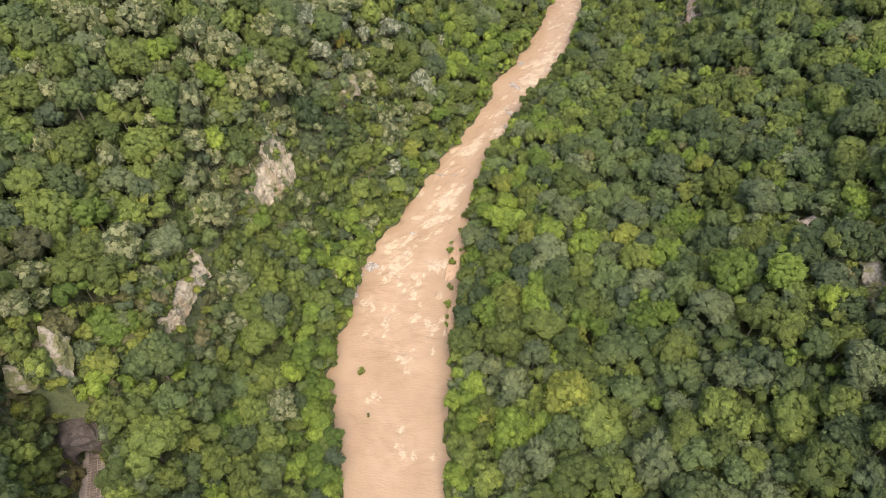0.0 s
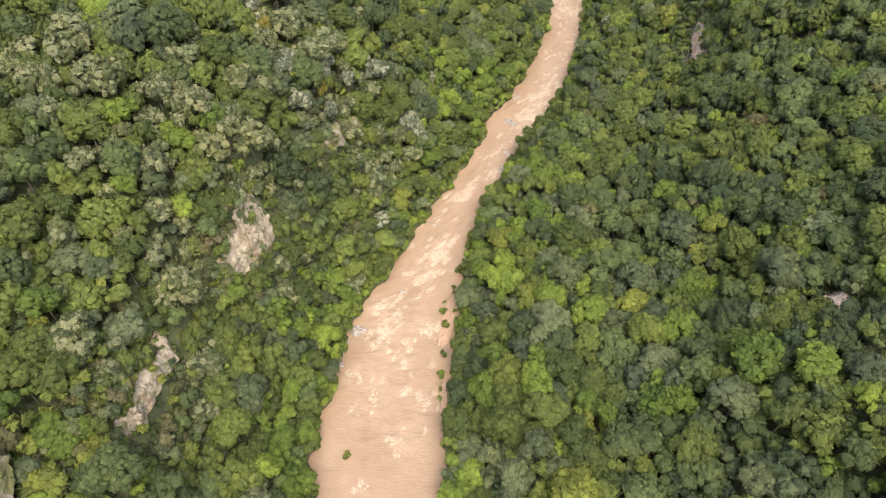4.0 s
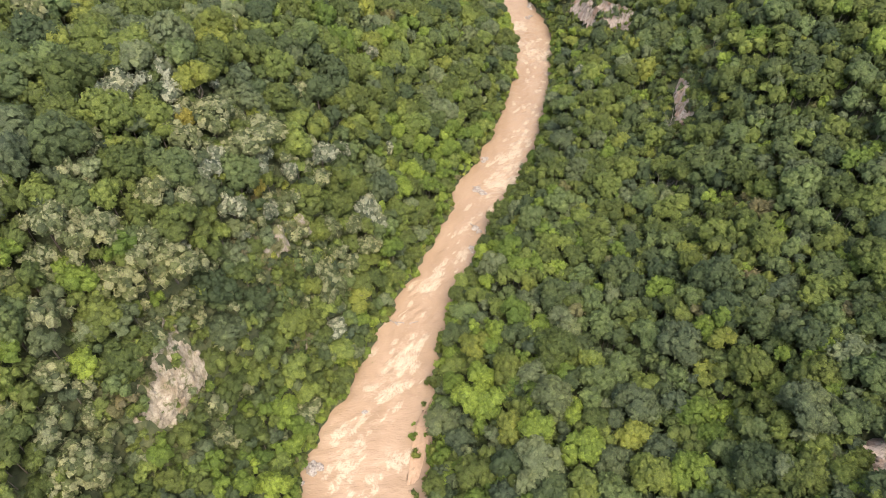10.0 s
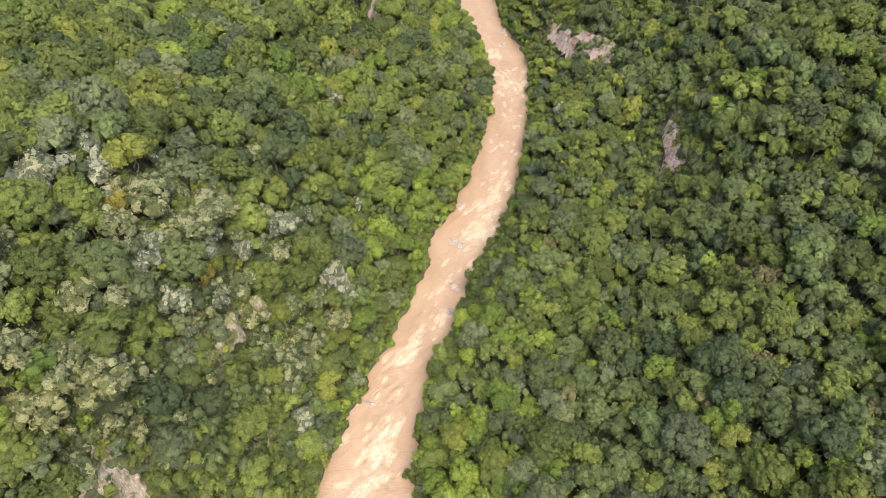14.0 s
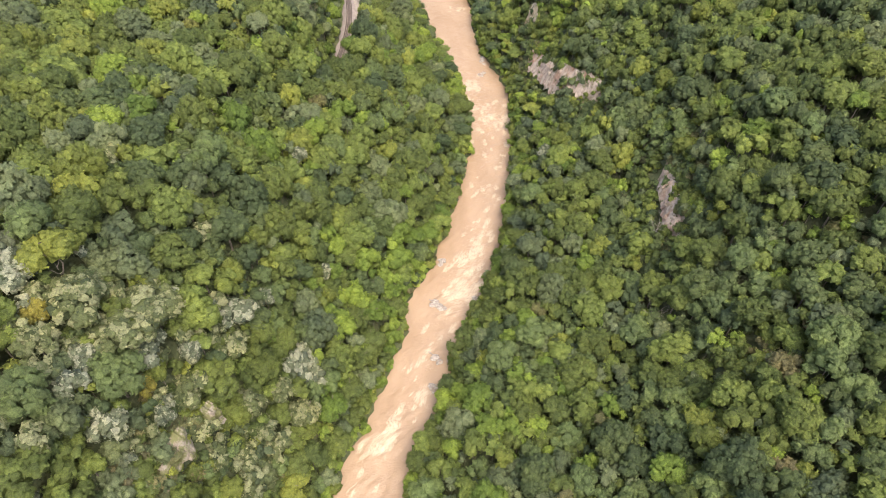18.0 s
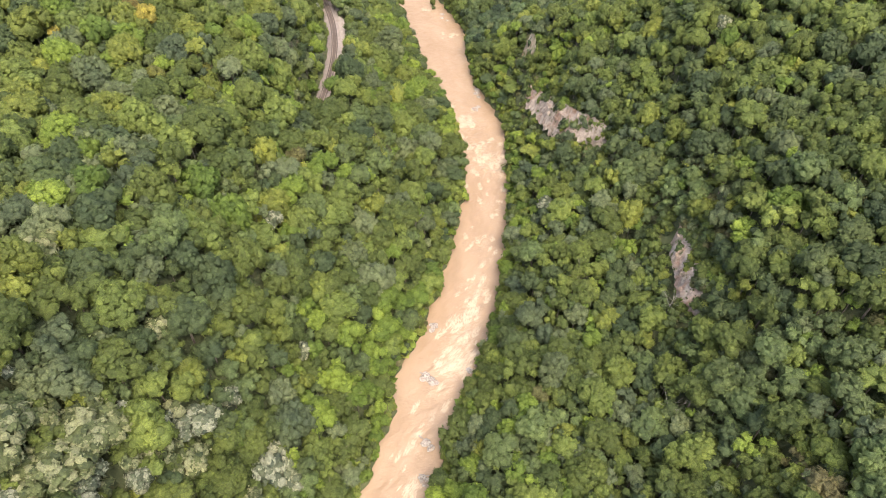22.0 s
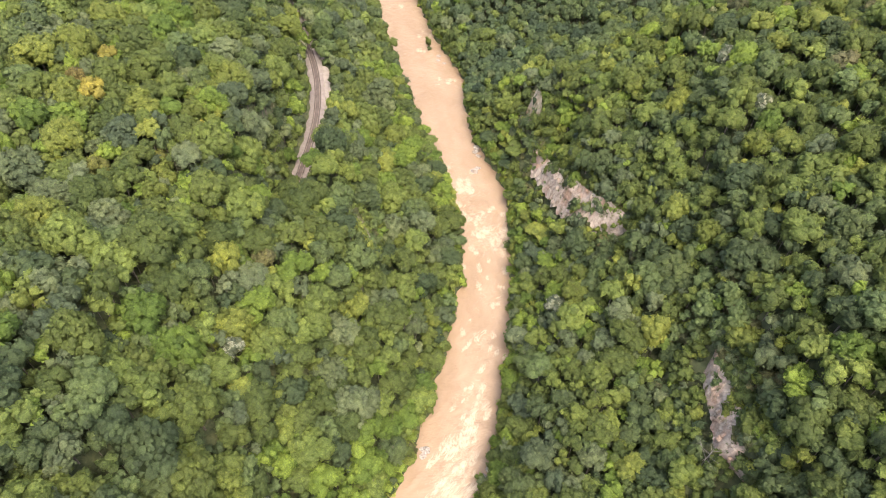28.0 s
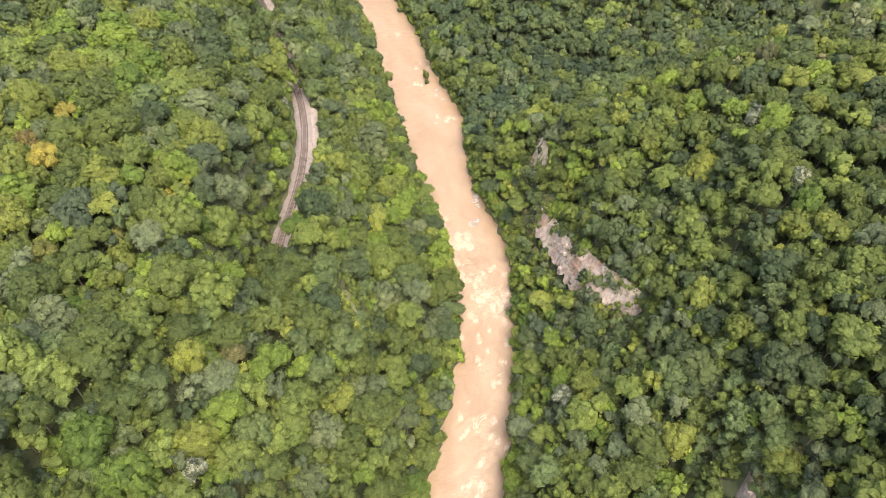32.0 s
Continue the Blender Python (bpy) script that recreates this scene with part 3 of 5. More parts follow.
def cliff(label, foot, brow, material, seed, proud=0.9, ragged=1.6, blocks=10, clear=0.8):
    """A rock face from its foot to its brow, draped on the slope, cracked upright and stepped in layers."""
    length = sum(math.dist(a, b) for a, b in zip(foot, foot[1:]))
    nu, nv = max(8, int(length / 0.45)), 26
    f, b = along(foot, nu), along(brow, nu)
    rnd = random.Random(seed)
    verts = np.zeros((nu, nv, 3))
    mid = Vector((*(b.mean(0) - f.mean(0)), 0)).normalized()
    for i in range(nu):
        # the ends taper and the outline is uneven
        u = i / (nu - 1)
        tap = 1 - abs(2 * u - 1) ** 4 * 0.6
        w0 = 0.16 * noise.noise(Vector((i * 0.12, seed, 0))) * ragged
        w1 = 0.14 * noise.noise(Vector((i * 0.15, seed, 5))) * ragged
        for j in range(nv):
            v = j / (nv - 1)
            t = (0.5 + (v - 0.5) * tap) * (1 + w1) + w0
            x, y = f[i] * (1 - t) + b[i] * t
            verts[i, j] = (x, y, 0)
    z = ground(verts[..., 0].ravel(), verts[..., 1].ravel()).reshape(nu, nv)
    for i in range(nu):
        for j in range(nv):
            v = j / (nv - 1)
            rim = min(1.0, 5 * min(v, 1 - v), max(5 / (nu - 1), 0.15) * min(i, nu - 1 - i))
            p = Vector((verts[i, j, 0], verts[i, j, 1], z[i, j]))
            crack = noise.noise(Vector((p.x * 0.6, p.y * 0.6, p.z * 0.07 + seed)))
            step = noise.cell(Vector((p.x * 0.3, p.y * 0.3, p.z * 0.22 + seed * 3)))
            fine = noise.noise(p * 1.5)
            out = (proud * (0.6 + 0.55 * crack + 0.2 * step) + 0.16 * fine) * rim - 0.5 * (1 - rim)
            q = p - mid * out * 0.9 + Vector((0, 0, out * 0.75))
            verts[i, j] = q
    thing = new("rock_cliff")
    tagged(thing, label, "cliff")
    c = f.mean(0) * 0.5 + b.mean(0) * 0.5
    home = Vector((c[0], c[1], ground_at(*c)))
    thing.location = home
    me = mesh_of("rock_face", verts.reshape(-1, 3) - np.array(home), grid_quads(nu, nv), [material])
    face = mesh_part("rock_face", me, thing)
    for k in range(blocks):
        i, j = rnd.randrange(2, nu - 2), rnd.randrange(2, nv - 2)
        ob = mesh_part("rock_block", BLOCKS[rnd.randrange(6)], face)
        if not ob.data.materials:
            ob.data.materials.append(material)
        ob.material_slots[0].link = "OBJECT"
        ob.material_slots[0].material = material
        s = rnd.uniform(0.35, 0.8)
        ob.matrix_basis = Matrix.Translation(Vector(verts[i, j]) - home) @ Euler((rnd.uniform(-0.5, 0.5), rnd.uniform(-0.5, 0.5), rnd.uniform(0, 6.3))).to_matrix().to_4x4() @ Matrix.Diagonal((s, s, s * 1.3, 1))
    CLIFF_ZONES.append((f, b, clear))
    return thing


def crag(label, line, half, material, seed, face=1, lean=0.22, relief=1.0, blocks=14, clear=0.8):
    """An upright rock face along a line through its middle: split upright into ribs, broken across by ledges, ragged at brow and foot.
    face: 1 where it looks east, -1 west."""
    pts = np.array([(*p, h) for p, h in zip(line, half)], float)
    mid = along(pts, 400)
    length = float(np.sum(np.linalg.norm(np.diff(mid[:, :2], axis=0), axis=1)))
    nu, nv = max(10, int(length / 0.4)), max(14, int(2 * max(half) / 0.4))
    mid = along(pts, nu)
    mid = np.stack([np.convolve(np.pad(mid[:, i], 4, mode="edge"), np.ones(9) / 9, "valid") for i in range(4)], 1)
    tan = np.gradient(mid[:, :2], axis=0)
    tan /= np.linalg.norm(tan, axis=1)[:, None]
    out = np.stack([tan[:, 1], -tan[:, 0]], 1)
    out *= np.sign(out[:, :1].mean()) * face
    verts = np.zeros((nu, nv, 3))
    for i in range(nu):
        u = i / (nu - 1)
        end = min(1.0, 7 * min(u, 1 - u) + 0.35)
        low = mid[i, 3] * end * (1 + 0.35 * noise.noise(Vector((i * 0.16, seed, 1.0))) + 0.15 * noise.noise(Vector((i * 0.6, seed, 4.0)))) + 0.8
        top = mid[i, 3] * end * (1 + 0.28 * noise.noise(Vector((i * 0.12, seed, 9.0))) + 0.2 * noise.noise(Vector((i * 0.7, seed, 2.0))))
        for j in range(nv):
            v = j / (nv - 1)
            h = -low + v * (low + top)
            p = Vector((mid[i, 0], mid[i, 1], mid[i, 2] + h))
            rib = 1 - 2 * abs(noise.noise(Vector((i * 0.085 + 0.05 * h, seed * 2.0, h * 0.03))))
            block = noise.cell(Vector((i * 0.16 + 0.06 * h, h * 0.35 + 0.3 * rib, seed)))
            ledge = math.floor(h * 0.33 + 0.8 * noise.noise(Vector((i * 0.05, seed, 3.0)))) / 0.33
            fine = noise.noise(p * 1.1) + 0.6 * noise.noise(p * 2.6)
            bulge = noise.noise(p * 0.13)
            d = 0.9 + relief * (0.75 * rib + 0.3 * block + 0.2 * fine + 1.2 * bulge) - lean * (0.86 * h + 0.14 * ledge)
            rim = min(1.0, 4 * (1 - v), 5 * min(u, 1 - u) + 0.1)
            d = d * rim - 1.4 * (1 - rim)
            verts[i, j] = (p.x + out[i, 0] * d, p.y + out[i, 1] * d, p.z)
    thing = new("rock_cliff")
    tagged(thing, label, "cliff")
    home = Vector(mid[nu // 2, :3])
    thing.location = home
    quads = grid_quads(nu, nv) if face * np.sign(tan[:, 1].mean()) > 0 else grid_quads(nu, nv)[:, ::-1]
    rock = mesh_part("rock_face", mesh_of("rock_face", verts.reshape(-1, 3) - np.array(home), quads, [material]), thing)
    rnd = random.Random(seed)
    for k in range(blocks):
        i, j = rnd.randrange(2, nu - 2), rnd.randrange(1, nv - 3)
        ob = mesh_part("rock_block", BLOCKS[rnd.randrange(6)], rock)
        if not ob.data.materials:
            ob.data.materials.append(material)
        ob.material_slots[0].link = "OBJECT"
        ob.material_slots[0].material = material
        z = rnd.uniform(0.4, 1.1)
        ob.matrix_basis = Matrix.Translation(Vector(verts[i, j]) - home) @ Euler((rnd.uniform(-0.5, 0.5), rnd.uniform(-0.5, 0.5), rnd.uniform(0, 6.3))).to_matrix().to_4x4() @ Matrix.Diagonal((z * 0.8, z * 0.8, z * 1.3, 1))
    CLIFF_ZONES.append((mid[:, :2] + out * 1.6, mid[:, :2] - out * 0.4, clear))
    return thing


crag("broad pale weathered rock cliff above riverside trees", [(-51.6, 161, 43), (-50.4, 156, 40.5), (-51.0, 150.5, 39), (-53.4, 145, 38), (-56.4, 140.5, 36), (-61.5, 136.5, 33)], [6.5, 8.5, 8.2, 7.4, 6.0, 2.6], ROCK, 1, 1, 0.3, 0.85, 26, 2.2)
crag("narrow pale rock ledge running down a wooded slope", [(-66, 118.5, 36), (-66.4, 110, 35.5), (-66.9, 102, 37), (-67.4, 94, 37.5), (-67.8, 86, 38)], [3.6, 3.0, 2.4, 3.0, 2.0], ROCK, 2, 1, 0.35, 0.9, 18, 2.6)
crag("tall narrow pale rock rib on a wooded slope", [(99.7, 233, 34.5), (100.6, 241, 37), (103.6, 250, 37.5), (105, 257, 38.5), (106.2, 266, 40)], [3.0, 3.6, 3.0, 3.2, 2.6], ROCK_PINK, 6, -1, 0.36, 0.75, 18, 2.2)
crag("long pinkish rock cliff facing the river", [(91.5, 373, 18), (92, 360, 19), (92.6, 350, 21.5), (93.5, 340, 25), (94.7, 330, 28), (97.3, 321, 30), (101, 314, 32), (105, 310, 33.5)], [2.6, 3.4, 4.2, 5.0, 6.0, 6.4, 5.6, 3.4], ROCK_PINK, 7, -1, 0.42, 0.6, 24, 2.2)
crag("small grey rock face near the ridge spur", [(95.4, 380, 25), (96.4, 386, 26), (97.5, 393, 26)], [5.0, 5.5, 3.5], ROCK, 8, -1, 0.25, 1.0, 8, 2.6)
crag("weathered tan rock band in a steep slope", [(-36.0, 180, 38.5), (-33.5, 184.5, 40), (-31.0, 189, 41), (-28.8, 192.5, 41)], [1.2, 1.8, 2.6, 2.0], ROCK_MOSSY, 10, 1, 0.3, 0.9, 6, 0.6)
crag("small weathered grey rock face in a steep slope", [(-27, 195, 38), (-24.6, 199.5, 37.5)], [2.8, 2.4], ROCK_MOSSY, 17, 1, 0.25, 0.9, 5, 0.8)
crag("low dark rock ledge above riverside trees", [(23.5, 338, 26), (26.6, 331, 25.5), (28.9, 324, 24)], [1.8, 2.4, 1.8], ROCK_MOSSY, 9, 1, 0.2, 0.9, 6, 0.8)
crag("grey mossy rock outcrop among scrub on a slope", [(-80.2, 68.5, 48), (-81.3, 73.5, 52), (-83, 79, 56)], [1.5, 2.1, 1.6], ROCK_MOSSY, 3, 1, 0.5, 0.8, 8, 0.6)
crag("small mossy rock outcrop over the railway tunnel", [(-86.2, 66, 50), (-87.5, 70.5, 54)], [1.4, 1.8], ROCK_MOSSY, 15, 1, 0.5, 0.8, 5, 0.6)
cliff("small pale and rusty rock scar among trees", [(91, 118), (92, 109)], [(95.5, 119), (96.3, 110)], ROCK_PINK, 4, 0.9, 1.8, 8, 2.0)
cliff("broken brown rock slope with loose stones", [(94, 97), (94, 86)], [(98.5, 98), (98.5, 86)], ROCK_MOSSY, 5, 0.9, 2.2, 14, 2.0)
cliff("small pale rock scar with bare soil", [(98, 188.5), (98, 192.5)], [(101.3, 188), (101.3, 193)], ROCK_MOSSY, 11, 0.8, 1.8, 5, 2.0)
cliff("small brown rock face under a yellow shrub", [(-26.5, 171), (-24.5, 177)], [(-28.6, 172.4), (-27, 178)], ROCK_MOSSY, 12, 0.7, 1.6, 5, 0.8)
cliff("small weathered rock face on a far slope", [(152, 462), (158, 463)], [(152.6, 465), (158.6, 466)], ROCK_MOSSY, 13, 0.7, 1.8, 4)


# the soil lies lower where bare rock stands out
soil = bpy.data.objects["ground"].data
co = np.empty(len(soil.vertices) * 3, np.float32)
soil.vertices.foreach_get("co", co)
co = co.reshape(-1, 3)
for f, b, _ in CLIFF_ZONES:
    for i in range(0, len(f), 3):
        for t in (0.15, 0.4, 0.65, 0.9):
            c = f[i] * (1 - t) + b[i] * t
            near = np.hypot(co[:, 0] - c[0], co[:, 1] - c[1]) < 2.2
            co[near, 2] = np.minimum(co[near, 2], ground(co[near, 0], co[near, 1]) - 1.4) if near.any() else co[near, 2]
soil.vertices.foreach_set("co", co.ravel())
soil.update()


# ================= railway =================
def ribbon(name, line, offset, half, z, material, parent, y0, y1, label="", lift=0.0, step=1.5):
    """A strip that follows the line of the track, raised on a shoulder."""
    ly, lx = np.array(line, float).T
    ys = np.arange(y0, y1 + 0.01, step)
    xs = np.interp(ys, ly, lx)
    xs = np.convolve(np.pad(xs, 6, mode="reflect", reflect_type="odd"), np.ones(13) / 13, "valid")
    dx = np.gradient(xs, ys)
    nrm = np.stack([np.ones_like(dx), -dx], 1) / np.sqrt(1 + dx ** 2)[:, None]
    prof = [(-half - 0.9, -0.6), (-half, 0.0), (0, 0.05), (half, 0.0), (half + 0.9, -0.6)] if not lift else [(-half, 0), (-half, lift), (half, lift), (half, 0)]
    wob = 0.25 * np.sin(ys * 0.9) + 0.2 * np.sin(ys * 0.37 + 1)
    rows = [np.stack([xs + nrm[:, 0] * (offset + o + (0 if lift or abs(o) < half else wob * np.sign(o))), ys + nrm[:, 1] * (offset + o), np.full(len(ys), z + h)], 1) for o, h in prof]
    v = np.stack(rows, 1)
    me = mesh_of(name, v.reshape(-1, 3), grid_quads(len(ys), len(prof))[:, ::-1], [material], smooth=not lift)
    return mesh_part(name, me, parent, label), xs, ys, dx


SLEEPER_MESH = None


def railway(line, y0, y1, road_side):
    global SLEEPER_MESH
    thing = new("railway_track")
    tagged(thing, "single railway track on a pale gravel bed", "railway", "railway tracks", "structure")
    ribbon("verge", line, 0.8, 3.6, RAIL_Z + 0.12, VERGE, thing, y0, y1, "grassy verge")
    ribbon("ballast_bed", line, 0.0, 2.5, RAIL_Z + 0.45, BALLAST, thing, y0, y1)
    if road_side:
        ribbon("service_road", line, 3.6 * road_side, 0.9, RAIL_Z + 0.42, GRAVEL_ROAD, thing, y0, y1, "pale gravel track")
    _, xs, ys, dx = ribbon("sleeper_bed", line, 0.0, 0.9, RAIL_Z + 0.52, TRACK_BED, thing, y0, y1, "dark oily gravel")
    for side in (-0.7175, 0.7175):
        ribbon("rail", line, side, 0.05, RAIL_Z + 0.70, RUST, thing, y0, y1, "rusty steel rail", lift=0.15)
    if SLEEPER_MESH is None:
        bm = bmesh.new()
        bmesh.ops.create_cube(bm, size=1.0, matrix=Matrix.Diagonal((2.6, 0.23, 0.18, 1)))
        SLEEPER_MESH = bpy.data.meshes.new("sleeper")
        bm.to_mesh(SLEEPER_MESH)
        bm.free()
        SLEEPER_MESH.materials.append(SLEEPER)
    for y in np.arange(y0, y1, 0.62):
        ob = mesh_part("sleeper", SLEEPER_MESH, thing)
        ob.matrix_basis = Matrix.Translation((float(np.interp(y, ys, xs)), float(y), RAIL_Z + 0.62)) @ Matrix.Rotation(-math.atan(float(np.interp(y, ys, dx))), 4, "Z")
    return thing


railway(RAIL_NORTH, 340, 530, 1)
railway(RAIL_SOUTH, 40, 67, 0)


def tunnel_portal():
    """A rough-hewn portal: rock wall with an arched opening, and the roof of the tunnel behind it."""
    thing = new("tunnel_portal")
    tagged(thing, "dark rock-cut railway tunnel portal in a wooded slope", "tunnel", kind="structure")
    thing.location = (-81.0, 64.0, RAIL_Z)
    thing.rotation_euler.z = radians(17.5)
    arch = [(-2.7, -0.5), (-2.7, 3.9)] + [(2.7 * math.cos(a), 3.9 + 2.5 * math.sin(a)) for a in np.linspace(math.pi, 0, 11)[1:-1]] + [(2.7, 3.9), (2.7, -0.5)]
    n = len(arch)
    rnd = random.Random(5)

    def ring(y, scale, jit):
        return [(x * scale + rnd.uniform(-jit, jit), y + rnd.uniform(-jit, jit), 3 + (z - 3) * scale + rnd.uniform(-jit, jit)) for x, z in arch]
    rings = [ring(0, 2.6, 0.7), ring(-0.3, 1.8, 0.4), ring(-0.5, 1.25, 0.15), ring(-0.6, 1.0, 0.05), ring(0.5, 1.0, 0.05), ring(7, 1.0, 0.05)]
    v = np.array(rings)
    mesh_part("portal_face", mesh_of("portal_face", v.reshape(-1, 3), grid_quads(len(rings), n)[:, ::-1], [PORTAL]), thing)
    bm = rough_block(1.0, 21, (6.5, 4.4, 2.6), 4, 0.22)
    for q in bm.verts:
        q.co += Vector((0, 4.4, 8.8))
        if abs(q.co.x) < 3.6 and q.co.z < 7.2:
            q.co.z = 7.2
    part("tunnel_roof", bm, PORTAL, thing, "mossy rock above the tunnel")
    bm = bmesh.new()
    bmesh.ops.create_cube(bm, size=1.0, matrix=Matrix.Translation((0, 7.2, 3.2)) @ Matrix.Diagonal((7, 0.6, 8, 1)))
    part("tunnel_end", bm, PORTAL, thing)
    for side, wide, out in ((-1, 3.4, -3.5), (1, 1.8, 0.5)):
        bm = rough_block(1.0, 30 + side, (wide, 4.5, 4.6), 3, 0.35)
        for q in bm.verts:
            q.co += Vector((side * (wide + 3.6), out, 2.0))
        part("side_rock", bm, PORTAL, thing)


tunnel_portal()


# ================= trees =================
def cube_ball(k=3):
    """A ball of four-cornered faces."""
    t = np.tan(np.linspace(-1, 1, k + 1) * np.pi / 4)
    a, b = np.meshgrid(t, t, indexing="ij")
    one = np.ones_like(a)
    sides = [(one, a, b), (-one, b, a), (b, one, a), (a, -one, b), (a, b, one), (b, a, -one)]
    v = np.concatenate([np.stack([c.ravel() for c in s], 1) for s in sides])
    v /= np.linalg.norm(v, axis=1)[:, None]
    q = np.concatenate([grid_quads(k + 1, k + 1) + i * (k + 1) ** 2 for i in range(6)])
    return v, q


def crown_shape(seed, r, puff=1.15, leaves=9, size=0.46, flat=0.85, sides=6):
    """A broadleaf crown of radius r: rounded boughs round a dark heart, each set with leafy tufts, each tuft with loose sprays of leaves.
    Returns corners, faces, face by face whether it is a spray, and corner by corner the tuft's tone."""
    q = np.random.RandomState(seed)
    nb = max(3, int(1.5 + r * 1.15))
    dirs = []
    for k in range(nb):
        h = 1 - 0.95 * (k + 0.2) / nb
        a = k * 2.39996 + q.uniform(-0.5, 0.5)
        w = math.sqrt(max(0.0, 1 - h * h))
        dirs.append((w * math.cos(a), w * math.sin(a), h * 0.9))
    mids = np.array(dirs) * r * 0.60 * q.uniform(0.78, 1.15, (nb, 1))
    rads = r * 0.47 * q.uniform(0.75, 1.18, nb)
    vs, fs, loose, tones, loose_tones = [], [], [], [], []
    count = 0
    heart, hq = cube_ball(1)
    hq = halves(hq)
    for c, rad in list(zip(mids, rads)) + [(np.zeros(3), r * 0.55)]:
        vs.append(heart * rad * 0.86 + c)
        fs.append(hq + count)
        tones.append(np.tile((0.5, 0.35, 0.0), (len(heart), 1)))
        count += len(heart)
    i = np.arange(sides)
    n = (i + 1) % sides
    dome = np.stack([i, n, i * 0 + sides], 1)
    for b in range(nb):
        m = max(5, int(4 * math.pi * rads[b] ** 2 / (1.62 * puff) ** 2))
        for k in range(m):
            h = 1 - 2 * (k + 0.5) / m
            a = k * 2.39996 + b
            w = math.sqrt(max(0.0, 1 - h * h))
            d = np.array([w * math.cos(a), w * math.sin(a), h]) + q.randn(3) * 0.12
            d /= np.linalg.norm(d)
            p = mids[b] + d * rads[b]
            if p[2] < -0.42 * r or d @ mids[b] < -0.45 * rads[b] or (np.linalg.norm(mids - p, axis=1) < rads * 0.9).sum() > 0:
                continue
            rad = puff * q.uniform(0.62, 1.22)
            up = d * 0.8 + np.array([0, 0, 0.5])
            up /= np.linalg.norm(up)
            c = p - d * rad * q.uniform(0.25, 0.7)
            s = np.cross(up, np.array([0.31, 0.77, 0.2]))
            s /= np.linalg.norm(s)
            t = np.cross(up, s)
            ang = np.arange(sides) * 2 * np.pi / sides + q.uniform(0, 1)
            rim = c + (np.cos(ang)[:, None] * s + np.sin(ang)[:, None] * t) * rad * q.uniform(0.7, 1.2, (sides, 1)) + up * rad * (0.22 * q.randn(sides, 1) - 0.15)
            vs.append(np.concatenate([rim, (c + up * rad * q.uniform(0.6, 0.95))[None]]))
            fs.append(dome + count)
            tone = q.uniform(0, 1)
            tones.append(np.tile((0.5, tone, 0.0), (sides + 1, 1)))
            count += sides + 1
            e = q.randn(leaves * 3, 3)
            e /= np.linalg.norm(e, axis=1)[:, None]
            e = e[e @ up > -0.1][:leaves]
            o = c + e * rad * q.uniform(0.85, 1.14, (len(e), 1))
            nrm = e * 0.55 + up * 0.6 + q.randn(len(e), 3) * 0.33
            nrm /= np.linalg.norm(nrm, axis=1)[:, None]
            t1 = np.cross(nrm, q.randn(len(e), 3))
            t1 /= np.linalg.norm(t1, axis=1)[:, None]
            t2 = np.cross(nrm, t1)
            sz = size * q.uniform(0.6, 1.4, (len(e), 1))
            loose.append(np.stack([o - t1 * sz * 0.6 - t2 * sz * 0.55, o - t1 * sz * 0.6 + t2 * sz * 0.55, o + t1 * sz * 0.9 - nrm * sz * 0.15], 1).reshape(-1, 3))
            loose_tones.append(np.tile((0.5, tone, 1.0), (3 * len(e), 1)))
    loose = np.concatenate(loose)
    solid = sum(len(f) for f in fs)
    v = np.concatenate([*vs, loose])
    f = np.concatenate([*fs, np.arange(len(loose)).reshape(-1, 3) + count])
    v[:, 2] *= flat
    return v, f, np.arange(len(f)) >= solid, np.concatenate([*tones, *loose_tones])


def halves(quads):
    """Four-cornered faces cut into three-cornered ones."""
    return np.concatenate([quads[:, (0, 1, 2)], quads[:, (0, 2, 3)]])


def trunk_shape():
    """A plain tapered trunk, one unit high."""
    a = np.arange(5) * 2 * np.pi / 5
    low = np.stack([np.cos(a) * 1.0, np.sin(a) * 1.0, a * 0 - 0.1], 1)
    top = np.stack([np.cos(a) * 0.5, np.sin(a) * 0.5, a * 0 + 1], 1)
    i = np.arange(5)
    return np.concatenate([low, top]), np.stack([i, (i + 1) % 5, (i + 1) % 5 + 5, i + 5], 1)


TRUNK_V, TRUNK_Q = trunk_shape()
TRUNK_Q = halves(TRUNK_Q)
SIZES = (1.7, 2.4, 3.3, 4.5, 6.0)
NEAR = {r: [crown_shape(10 + k + int(r * 90), r, 1.0, 6, 0.44, 0.95 + 0.09 * (k % 4)) for k in range(6)] for r in SIZES}
FAR = {r: [crown_shape(40 + k + int(r * 90), r, 1.25, 5, 0.58, 1.05, 5) for k in range(4)] for r in SIZES}
COARSE = {r: [crown_shape(60 + k + int(r * 90), r, 2.9, 2, 1.1, 0.95, 4) for k in range(3)] for r in SIZES}

SMALL = {r: [crown_shape(80 + k + int(r * 90), r, 1.0 + 0.14 * r, 2, 0.55, 0.9, 5) for k in range(3)] for r in SIZES}


def crown_for(pool, r):
    size = min(SIZES, key=lambda c: abs(math.log(c / r)))
    v, f, spray, tone = pool[size][rnd.randrange(len(pool[size]))]
    return v * (r / size), f, spray, tone


SPECIES = list(FOLIAGE)

# edges of the wood that is seen, from the south to the north
WOOD_WEST = [(20, -105), (115, -116), (163, -128), (200, -122), (268, -108), (325, -98), (426, -80), (460, -50), (535, 0), (600, 0), (660, 0)]
WOOD_EAST = [(20, 96), (117, 118), (185, 146), (250, 168), (285, 184), (393, 222), (460, 240), (500, 200), (540, 140), (600, 110), (660, 60)]
